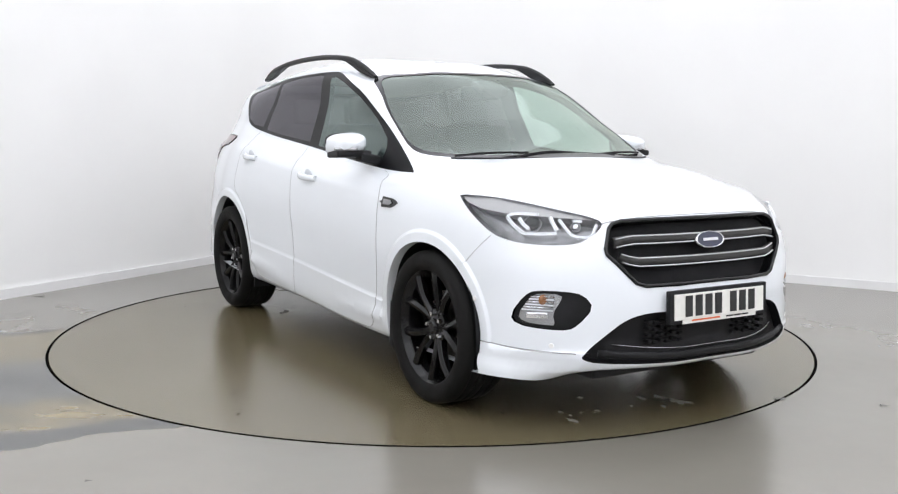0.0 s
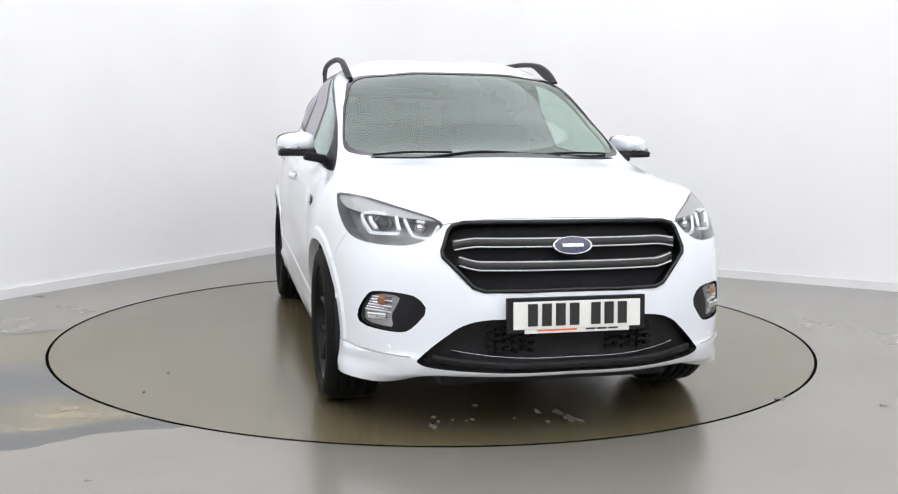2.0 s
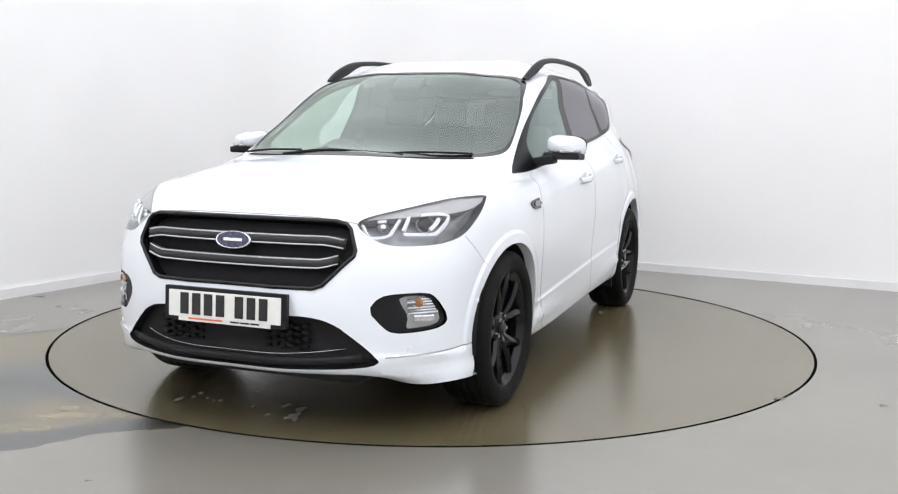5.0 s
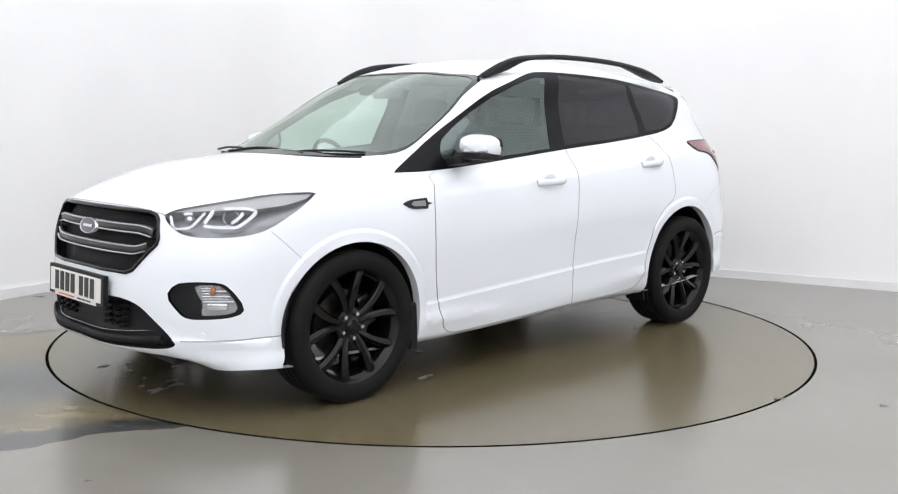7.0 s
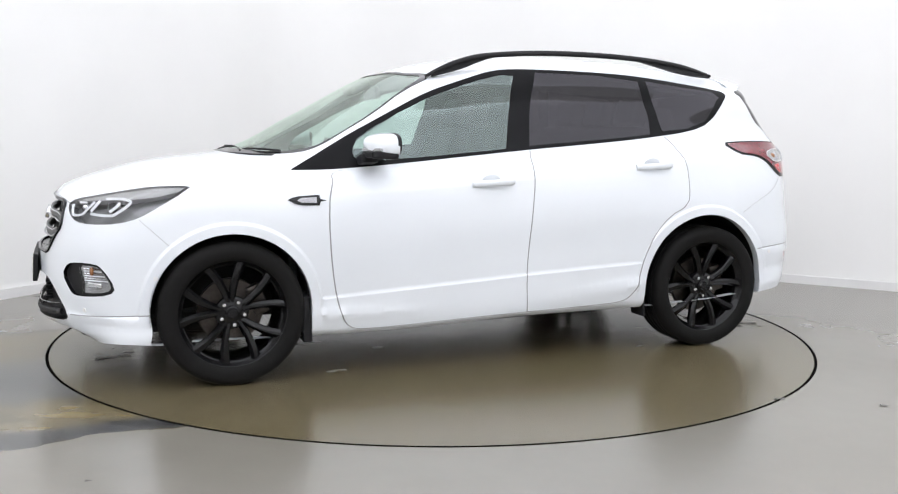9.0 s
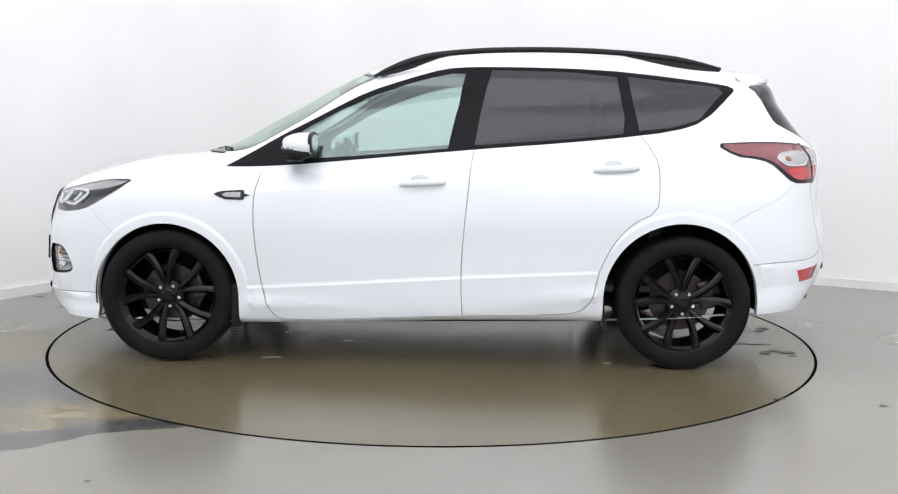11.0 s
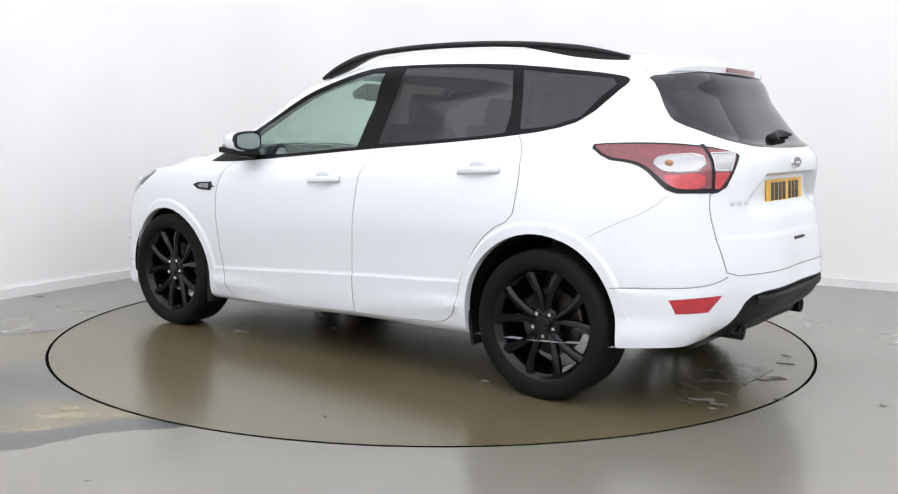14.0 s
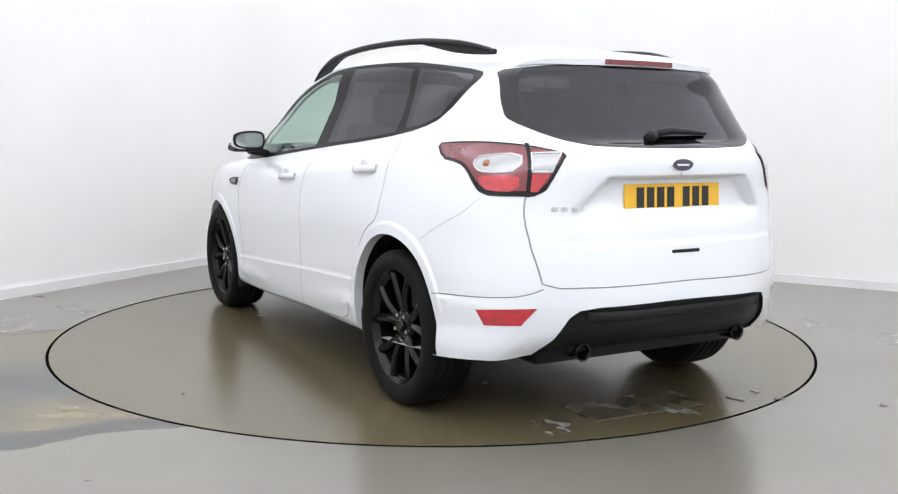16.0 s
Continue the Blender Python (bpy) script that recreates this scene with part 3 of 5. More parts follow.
# closed outlines: name -> view, points, rounds of softening
OUTLINES = {
    "arch_front": ("side", arch(*ARCH_F), 0),
    "arch_rear": ("side", arch(*ARCH_R), 0),
    "windscreen": ("front", [(0, 1.116), (.38, 1.110), (.56, 1.110), (.682, 1.122), (.713, 1.16), (.698, 1.24), (.673, 1.33), (.633, 1.42), (.586, 1.496), (.50, 1.520), (.30, 1.531), (0, 1.538)], 1),
    "windscreen_edge": ("front", [(0, 1.101), (.389, 1.094), (.57, 1.094), (.70, 1.104), (.729, 1.14), (.714, 1.21), (.688, 1.32), (.647, 1.42), (.602, 1.503), (.51, 1.530), (.30, 1.540), (0, 1.547)], 1),
    "front_window": ("side", [(.70, 1.066), (.36, 1.088), (-.115, 1.130), (-.17, 1.36), (-.205, 1.522), (-.13, 1.523), (.09, 1.468), (.29, 1.398), (.46, 1.318), (.61, 1.238), (.70, 1.180)], 0),
    "rear_side_window": ("side", [(-.255, 1.148), (-1.03, 1.216), (-1.04, 1.30), (-1.005, 1.514), (-.75, 1.538), (-.345, 1.544)], 0),
    "quarter_window": ("side", [(-1.115, 1.234), (-1.28, 1.249), (-1.425, 1.293), (-1.565, 1.437), (-1.535, 1.468), (-1.06, 1.518)], 0),
    "window_band": ("side", [(1.055, 1.024), (1.02, 1.025), (.795, 1.032), (.362, 1.068), (-.253, 1.126), (-1.0, 1.195), (-1.29, 1.230), (-1.45, 1.280), (-1.60, 1.42), (-1.63, 1.458), (-1.58, 1.482),
                             (-1.092, 1.540), (-.752, 1.558), (-.30, 1.563), (-.09, 1.548), (.114, 1.489), (.315, 1.420), (.48, 1.337), (.639, 1.254), (.772, 1.184), (.92, 1.098)], 1),
    "back_window": ("rear", [(0, 1.195), (.36, 1.198), (.46, 1.213), (.56, 1.245), (.60, 1.28), (.575, 1.40), (.545, 1.475), (.50, 1.484), (0, 1.492)], 1),
    "back_window_edge": ("rear", [(0, 1.158), (.377, 1.165), (.476, 1.184), (.558, 1.214), (.640, 1.265), (.645, 1.30), (.612, 1.43), (.583, 1.482), (.50, 1.492), (0, 1.505)], 1),
    "headlamp_brow": ("space", [(2.036, .503, .868), (1.98, .543, .885), (1.85, .644, .917), (1.66, .762, .945), (1.54, .836, .951), (1.58, .842, .930), (1.67, .826, .905), (1.807, .760, .887), (1.893, .681, .883), (1.974, .590, .877)], 0),
    "headlamp": ("space", [(2.053, .488, .864), (1.985, .535, .888), (1.85, .638, .922), (1.66, .755, .950), (1.515, .838, .957), (1.56, .845, .925), (1.65, .846, .868), (1.755, .828, .806),
                           (1.85, .790, .780), (1.96, .700, .772), (2.025, .610, .777), (2.052, .555, .805), (2.060, .515, .835)], 1),
    "fog_recess": ("front", [(.560, .528), (.597, .582), (.66, .594), (.75, .594), (.775, .572), (.808, .485), (.795, .450), (.72, .438), (.648, .436), (.615, .458)], 1),
    "fog_lens": ("front", [(.665, .578), (.74, .582), (.765, .562), (.796, .488), (.785, .460), (.715, .452), (.690, .452), (.700, .50), (.675, .545)], 1),
    "grille": ("front", [(0, .873), (.30, .872), (.43, .867), (.474, .848), (.506, .762), (.503, .738), (.470, .705), (.390, .622), (.350, .611), (.20, .613), (0, .616)], 1),
    "lower_intake": ("front", [(0, .512), (.30, .506), (.38, .497), (.43, .480), (.475, .453), (.600, .335), (.597, .318), (.55, .303), (.43, .297), (.25, .294), (0, .292)], 1),
    "tail_lamp": ("space", [(-1.50, .765, 1.168), (-1.62, .748, 1.178), (-1.80, .71, 1.180), (-1.938, .656, 1.177), (-2.03, .58, 1.162), (-2.098, .512, 1.142), (-2.088, .56, 1.06), (-2.072, .615, .973),
                            (-1.99, .71, .970), (-1.903, .790, .972), (-1.84, .79, 1.02), (-1.77, .790, 1.078), (-1.70, .795, 1.098), (-1.60, .799, 1.105)], 1),
    "lens_split": ("space", [(-1.966, .632, 1.179), (-1.982, .622, 1.178), (-2.048, .656, .970), (-2.036, .669, .970)], 0),
    "lens_clear": ("space", [(-1.815, .772, 1.094), (-1.845, .744, 1.124), (-1.984, .655, 1.136), (-2.012, .672, 1.067), (-1.90, .763, 1.058), (-1.85, .775, 1.068)], 1),
    "lens_clear_in": ("space", [(-2.002, .638, 1.134), (-2.075, .530, 1.132), (-2.078, .575, 1.066), (-2.032, .651, 1.066)], 0),
    "lens_lower": ("space", [(-1.865, .786, 1.045), (-1.915, .766, 1.050), (-2.012, .682, 1.058), (-2.018, .69, .990), (-1.925, .775, .990), (-1.895, .785, 1.01)], 1),
    "lens_lower_in": ("space", [(-2.034, .662, 1.058), (-2.078, .585, 1.058), (-2.058, .626, .990), (-2.038, .664, .990)], 0),
    "reflector": ("space", [(-1.932, .824, .523), (-2.02, .745, .532), (-2.100, .645, .538), (-2.059, .693, .466), (-1.958, .802, .461)], 0),
    "diffuser": ("rear", [(0, .548), (.25, .547), (.42, .543), (.50, .530), (.535, .50), (.575, .41), (.615, .335), (.60, .30), (0, .30)], 0),
    "front_door": ("side", [(.80, 1.031), (.855, 1.0), (.872, .92), (.882, .85), (.880, .70), (.866, .544), (.842, .40), (.815, .30), (.772, .245), (.70, .232), (.3, .248), (-.203, .266), (-.19, .46),
                            (-.205, .72), (-.235, 1.0), (-.25, 1.13), (-.30, 1.4), (.3, 1.3)], 0),
    "rear_door": ("side", [(-.25, 1.13), (-.235, 1.0), (-.205, .72), (-.19, .46), (-.203, .266), (-.70, .283), (-.80, .295), (-.862, .345), (-.885, .42), (-.91, .53), (-.975, .66), (-1.07, .765), (-1.19, .822),
                           (-1.203, .93), (-1.20, 1.05), (-1.165, 1.137), (-1.12, 1.203), (-1.1, 1.4), (-.30, 1.4)], 0),
    "bonnet": ("space", [(2.10, -.02, .885), (2.085, .30, .882), (2.055, .47, .872), (1.985, .535, .890), (1.85, .638, .924), (1.66, .755, .952), (1.515, .838, .960), (1.40, .85, .965), (1.24, .80, 1.01),
                         (1.14, .73, 1.05), (1.07, .66, 1.085), (1.16, .553, 1.088), (1.25, .389, 1.089), (1.30, .0, 1.096)], 0),
    "front_bumper": ("space", [(2.12, -.02, .873), (2.075, .45, .866), (2.055, .50, .850), (2.06, .515, .83), (2.052, .555, .805), (1.96, .70, .770), (1.85, .79, .779), (1.755, .828, .805), (1.695, .856, .746), (1.62, .872, .67),
                              (1.50, .88, .45), (1.50, .85, .20), (2.1, -.02, .2)], 0),
    "rear_bumper": ("space", [(-1.55, .892, .762), (-1.813, .841, .888), (-1.915, .782, .968), (-2.036, .671, .968), (-2.060, .669, .802), (-2.095, .642, .692), (-2.114, .627, .617), (-2.209, .421, .622), (-2.238, -.02, .625),
                             (-2.15, -.02, .30), (-1.45, .83, .25), (-1.45, .89, .55)], 0),
    "tailgate": ("space", [(-1.70, .56, 1.50), (-1.83, .645, 1.295), (-1.879, .634, 1.262), (-1.956, .641, 1.177), (-2.036, .671, .968), (-2.060, .669, .802), (-2.095, .642, .692), (-2.114, .627, .617), (-2.209, .421, .622), (-2.238, -.02, .625),
                          (-1.87, -.02, 1.52)], 0),
}
# seams between panels: view, points
SEAMS = [
    ("side", [(.795, 1.026), (.855, 1.0), (.872, .92), (.882, .85), (.880, .70), (.866, .544), (.842, .40), (.815, .30), (.772, .245), (.70, .232), (.3, .248), (-.203, .266), (-.70, .283), (-.80, .295), (-.862, .345),
              (-.885, .42), (-.91, .53), (-.975, .66), (-1.07, .765), (-1.19, .822), (-1.203, .93), (-1.20, 1.05), (-1.165, 1.137), (-1.12, 1.203)]),
    ("side", [(-.253, 1.122), (-.235, 1.0), (-.205, .72), (-.19, .46), (-.203, .27)]),
    ("space", [(2.055, .50, .862), (2.065, .46, .870), (2.085, .30, .876), (2.10, 0, .879)]),
    ("space", [(1.515, .838, .960), (1.40, .85, .965), (1.24, .80, 1.01), (1.14, .73, 1.05), (1.08, .67, 1.09)]),
    ("space", [(1.755, .830, .800), (1.695, .856, .746), (1.62, .872, .672)]),
    ("space", [(-1.58, .892, .770), (-1.70, .868, .835), (-1.813, .841, .888), (-1.90, .785, .963)]),
    ("space", [(-1.879, .634, 1.262), (-1.925, .64, 1.21), (-1.956, .641, 1.177)]),
    ("space", [(-2.036, .671, .966), (-2.060, .669, .802), (-2.095, .642, .692), (-2.114, .627, .617), (-2.209, .421, .622), (-2.238, 0, .625)]),
    ("space", [(-1.60, .515, 1.545), (-1.64, .55, 1.52), (-1.675, .572, 1.492)]),
    ("space", [(1.70, .84, .356), (1.80, .82, .354), (1.90, .78, .351), (2.0, .70, .346), (2.06, .62, .342)]),
    ("space", [(-1.69, .888, .556), (-1.854, .861, .570), (-2.038, .735, .577), (-2.085, .67, .593), (-2.114, .627, .615)]),
]
# lines that only steer the mesh, where the skin steps
def sill_height(x):
    return np.interp(-x, [-0.97, -0.4, 0.2, 0.6, 0.95], [0.397, 0.432, 0.470, 0.491, 0.508])


def shoulder_height(x):
    """The crease through the door handles."""
    return np.interp(-x, [-0.90, 0.0, 0.98, 1.50], [0.903, 0.962, 1.046, 1.108])


def wedge_height(x):
    """Creases of the sill that open towards the two wheel arches."""
    return np.where(x > 0.05, np.interp(x, [0.30, 0.80], [0.308, 0.318]), np.interp(-x, [0.25, 0.90], [0.318, 0.388]))


STEPS = [("side", [(x, float(sill_height(x)) - d) for x in np.linspace(.97, -.95, 40)]) for d in (-0.10, -0.06, -0.035, -0.016, -0.003, 0.003, 0.010)]
STEPS += [("side", [(x, float(shoulder_height(x)) + d) for x in np.linspace(.84, -1.46, 50)]) for d in (-0.10, -0.05, -0.012, 0.0, 0.012, 0.035)]
STEPS += [("side", [(x, float(wedge_height(x)) + d) for x in np.linspace(.92, .32, 20)]) for d in (-0.03, 0.0, 0.035)]
STEPS += [("side", [(x, float(wedge_height(x)) + d) for x in np.linspace(-.28, -.90, 20)]) for d in (-0.04, 0.0, 0.04)]
STEPS += [("front", [(y, z) for y in np.linspace(.50, .80, 14)]) for z in (.272, .300, .325, .338, .345, .351)]
STEPS += [("side", [(x, z) for x in np.linspace(-1.74, -1.92, 9)]) for z in (.40, .44, .48, .548, .556)]
STEPS += [("rear", [(y, z) for y in np.linspace(.01, .42, 22)]) for z in (1.028, 1.035, 1.051, 1.058)]
STEPS += [("rear", [(y, z) for y in np.linspace(.01, .62, 26)]) for z in (.769, .776, .790, .797)]
STEPS += [("rear", [(.365 + d, 1.04), (.485 + d, .92), (.485 + d, .87)]) for d in (-.03, -.012, .012, .03)]
for cx, cz, r in (ARCH_F, ARCH_R):
    for d in (LIP - 0.011, LIP - 0.004, LIP + 0.004, LIP + 0.011):
        STEPS.append(("side", [(cx + (r + d) * math.cos(math.radians(a)), cz + (r + d) * math.sin(math.radians(a))) for a in range(-4, 186, 3)]))
SEAM_W = 0.0028
FAINT = (3, 4, 5, 6, 8)


def ease(x, a, b):
    t = np.clip((x - a) / (b - a), 0, 1)
    return t * t * (3 - 2 * t)


def relief(p):
    """How far the skin stands out at a point: arch lips, sill, bumper skirt, number plate niche."""
    x, y, z = p[:, 0], p[:, 1], p[:, 2]
    out = np.zeros(len(p))
    side = y > 0.72
    for cx, cz, r in (ARCH_F, ARCH_R):
        d = np.hypot(x - cx, np.maximum(z - cz, 0)) - r
        out = np.maximum(out, 0.009 * ease(d, LIP + 0.004, LIP - 0.004) * side * (z < 0.9))
    line = sill_height(x)
    along = ease(x, -1.0, -0.93) * ease(x, 1.0, 0.95) * side
    out = np.maximum(out, 0.006 * ease(z, line + 0.003, line - 0.003) * along)
    # hollow over the sill, crease through the handles, wedges in the sill
    fade = along * ease(x, -0.95, -0.45) * ease(x, 0.95, 0.75)
    out = out + np.interp(z - line, [0, 0.016, 0.035, 0.10, 0.16], [0, -0.018, -0.018, -0.001, 0]) * fade * (z > line + 0.003)
    d = z - shoulder_height(x)
    out = out + np.interp(d, [-0.11, 0, 0.035, 0.06], [0, 0.0065, 0.001, 0]) * side * ease(x, 0.88, 0.70) * ease(x, -1.50, -1.25)
    d = z - wedge_height(x)
    open_f, open_r = np.clip((x - 0.32) / 0.5, 0, 1), np.clip((-0.27 - x) / 0.6, 0, 1)
    out = out + np.interp(d, [-0.045, -0.004, 0.004, 0.045, 0.06], [0, 0.015, 0.015, 0, 0]) * np.maximum(open_f * ease(x, 0.95, 0.89), open_r * ease(x, -0.93, -0.88)) * along
    # flared skirts at the ends of the bumpers
    flare = (x > 1.66) * ease(y, 0.50, 0.72)
    out = np.maximum(out, (0.010 * ease(z, 0.351, 0.345) + np.interp(z, [0.20, 0.235, 0.300, 0.335], [0.016, 0.016, -0.004, 0])) * flare)
    flare = (x < -1.68) * ease(y, 0.60, 0.76)
    out = np.maximum(out, (0.006 * ease(z, 0.556, 0.549) + np.interp(z, [0.31, 0.36, 0.44, 0.50], [0.026, 0.020, 0.0, 0])) * flare)
    side_edge = 0.365 + np.clip(1.04 - z, 0, 0.12)
    niche = 0.052 * ease(y, side_edge + 0.022, side_edge - 0.022) * ease(z, 0.855, 0.945) * ease(z, 1.050, 1.036) * (x < -2)
    out = out + 0.004 * ease(z, 0.790, 0.776) * ease(z, 0.625, 0.72) * (x < -2) * ease(y, 0.66, 0.60)
    return out - niche


class Skin:
    pass


def cut_skin():
    lines, closed = {}, {}
    for name, (view, pts, rounds) in OUTLINES.items():
        closed[name] = dense(soften(place(pts, view), True, rounds) if rounds else place(pts, view), 0.016)
    q = closed["tail_lamp"]
    d = np.roll(q, -3, 0) - np.roll(q, 3, 0)
    d /= np.linalg.norm(d, axis=1, keepdims=True)
    turn = np.sign((q[:, 0] * np.roll(q, -1, 0)[:, 1] - np.roll(q, -1, 0)[:, 0] * q[:, 1]).sum())
    closed["tail_inner"] = dense((q + np.stack([-d[:, 1], d[:, 0]], 1) * 0.015 * turn)[::2], 0.016)
    seams = [dense(soften(place(pts, view), False, 1), 0.014, False) for view, pts in SEAMS]
    steps = [dense(place(pts, view), 0.016, False) for view, pts in STEPS]
    verts, edges = [], []

    def add(line, loop):
        k = len(verts)
        verts.extend(map(tuple, line))
        edges.extend((k + i, k + i + 1) for i in range(len(line) - 1))
        if loop:
            edges.append((k + len(line) - 1, k))

    for name, line in closed.items():
        if name not in ("front_door", "rear_door", "bonnet", "front_bumper", "rear_bumper", "tailgate"):
            add(line, True)
    for line in steps:
        add(line, False)
    for k, line in enumerate(seams):
        d = np.gradient(line, axis=0)
        d /= np.linalg.norm(d, axis=1, keepdims=True)
        o = np.stack([-d[:, 1], d[:, 0]], 1) * (SEAM_W * 0.45 if k in FAINT else SEAM_W)
        for q in (line, line + o, line - o):
            add(q, False)
    hard = np.array(verts)
    nu, nv = int(KU[-1] / 0.026), int(KV[-1] / 0.026)
    gu, gv = np.meshgrid(np.linspace(0, KU[-1], nu), np.linspace(0, KV[-1], nv))
    grid = np.stack([gu.ravel(), gv.ravel()], 1)
    border = (grid[:, 0] < 1e-6) | (grid[:, 0] > KU[-1] - 1e-6) | (grid[:, 1] < 1e-6) | (grid[:, 1] > KV[-1] - 1e-6)
    near = np.zeros(len(grid), bool)
    for i in range(0, len(grid), 2000):
        d2 = ((grid[i:i + 2000, None, :] - hard[None]) ** 2).sum(2).min(1)
        near[i:i + 2000] = d2 < 0.010**2
    grid = grid[~near | border]
    base = len(verts)
    verts.extend(map(tuple, grid))
    corner = len(verts)
    verts.extend([(0, 0), (KU[-1], 0), (KU[-1], KV[-1]), (0, KV[-1])])
    edges.extend([(corner, corner + 1), (corner + 1, corner + 2), (corner + 2, corner + 3), (corner + 3, corner)])
    ov, oe, of, *_ = delaunay_2d_cdt([Vector(v) for v in verts], edges, [], 0, 1e-5)
    uv = np.array([tuple(v) for v in ov])
    tri = np.array([tuple(f) for f in of if len(f) == 3])
    mid = uv[tri].mean(1)
    keep = (mid[:, 0] > 0) & (mid[:, 0] < KU[-1]) & (mid[:, 1] > 0) & (mid[:, 1] < KV[-1])
    tri, mid = tri[keep], mid[keep]
    a, b, c = uv[tri[:, 0]], uv[tri[:, 1]], uv[tri[:, 2]]
    area = (b[:, 0] - a[:, 0]) * (c[:, 1] - a[:, 1]) - (c[:, 0] - a[:, 0]) * (b[:, 1] - a[:, 1])
    tri[area < 0] = tri[area < 0][:, ::-1]
    big = np.abs(area) > 1e-9
    tri, mid = tri[big], mid[big]
    uv = np.clip(uv, [0, 0], [KU[-1], KV[-1]])
    p = skin(uv[:, 0], uv[:, 1])
    n0 = skin_normal(uv[:, 0], uv[:, 1])
    # seams
    main = np.concatenate([dense(s, 0.0015, False) for k, s in enumerate(seams) if k not in FAINT])
    faint = np.concatenate([dense(s, 0.0008, False) for k, s in enumerate(seams) if k in FAINT])

    def reach(q, finer):
        out = np.empty(len(q))
        for i in range(0, len(q), 1000):
            out[i:i + 1000] = np.sqrt(((q[i:i + 1000, None, :] - finer[None]) ** 2).sum(2).min(1))
        return out

    gap_tri = (reach(mid, main) < SEAM_W * 0.98) | (reach(mid, faint) < SEAM_W * 0.44)
    gap_vert = np.zeros(len(uv), bool)
    cand = np.unique(tri[gap_tri])
    gap_vert[cand] = (reach(uv[cand], main) < 0.0010) | (reach(uv[cand], faint) < 0.0006)
    p = p + n0 * relief(p)[:, None]
    # normals of the stepped skin
    fn = np.cross(p[tri[:, 1]] - p[tri[:, 0]], p[tri[:, 2]] - p[tri[:, 0]])
    n = np.zeros_like(p)
    good = ~gap_tri
    for k in range(3):
        np.add.at(n, tri[good, k], fn[good])
    lost = np.linalg.norm(n, axis=1) < 1e-12
    n[lost] = n0[lost]
    on_mid = np.abs(p[:, 1]) < 1e-5
    n[on_mid, 1] = 0
    n[np.linalg.norm(n, axis=1) < 1e-12] = (0, 0, 1)
    n /= np.linalg.norm(n, axis=1, keepdims=True)
    s = Skin()
    s.p, s.n, s.tri = p, n, tri
    s.sunk = p - n * (gap_vert * 0.006)[:, None]
    reg = np.full(len(tri), "body", dtype="U24")
    for name in ("tailgate", "rear_bumper", "front_bumper", "bonnet", "rear_door", "front_door", "diffuser", "reflector", "tail_lamp", "tail_inner", "lens_clear", "lens_clear_in", "lens_lower",
                 "lens_lower_in", "lens_split", "lower_intake", "grille", "fog_recess", "fog_lens", "headlamp", "headlamp_brow", "back_window_edge", "back_window", "window_band", "quarter_window", "rear_side_window", "front_window",
                 "windscreen_edge", "windscreen", "arch_rear", "arch_front"):
        hit = inside(closed[name], mid)
        c3 = p[tri].mean(1)
        if name.startswith(("tail_", "lens")):
            hit &= c3[:, 0] < -1.3
        reg[hit] = name
    open_skin = np.isin(reg, ("body", "tailgate", "rear_bumper", "front_bumper", "bonnet", "rear_door", "front_door"))
    reg[gap_tri & open_skin] = "panel_gap"
    s.reg = reg
    return s


SKIN = cut_skin()
FLIP = np.array([1, -1, 1])


def skin_piece(region, mat, parent, name=None, label="", offset=0.0, how="join"):
    """Makes the panels of a region: one across the middle (join), or one for each side (pair)."""
    names = (region,) if isinstance(region, str) else region
    t = SKIN.tri[np.isin(SKIN.reg, names)]
    used, t = np.unique(t, return_inverse=True)
    t = t.reshape(-1, 3)
    src = SKIN.sunk if "panel_gap" in names else SKIN.p
    p, n = src[used] + SKIN.n[used] * offset, SKIN.n[used]
    name = name or names[0]
    nn = None if "panel_gap" in names else n
    if how == "pair":
        left = mesh_part(name, p, t, mat, parent, label, normals=nn)
        right = mesh_part(name, p * FLIP, t[:, ::-1], mat, parent, label, normals=None if nn is None else n * FLIP)
        return left, right
    middle = np.abs(p[:, 1]) < 1e-5
    twin = np.where(middle, np.arange(len(p)), len(p) + np.cumsum(~middle) - 1)
    ps, ns = np.concatenate([p, (p * FLIP)[~middle]]), np.concatenate([n, (n * FLIP)[~middle]])
    return mesh_part(name, ps, np.concatenate([t, twin[t][:, ::-1]]), mat, parent, label, normals=None if nn is None else ns)


def rim_edges(names):
    """Edges on the border of some regions, each once, in order of the region's faces."""
    t = SKIN.tri[np.isin(SKIN.reg, names)]
    seen = {}
    for f in t:
        for a, b in ((f[0], f[1]), (f[1], f[2]), (f[2], f[0])):
            seen[(a, b)] = True
    return [(a, b) for a, b in seen if (b, a) not in seen and not (abs(SKIN.p[a, 1]) < 1e-5 and abs(SKIN.p[b, 1]) < 1e-5)]


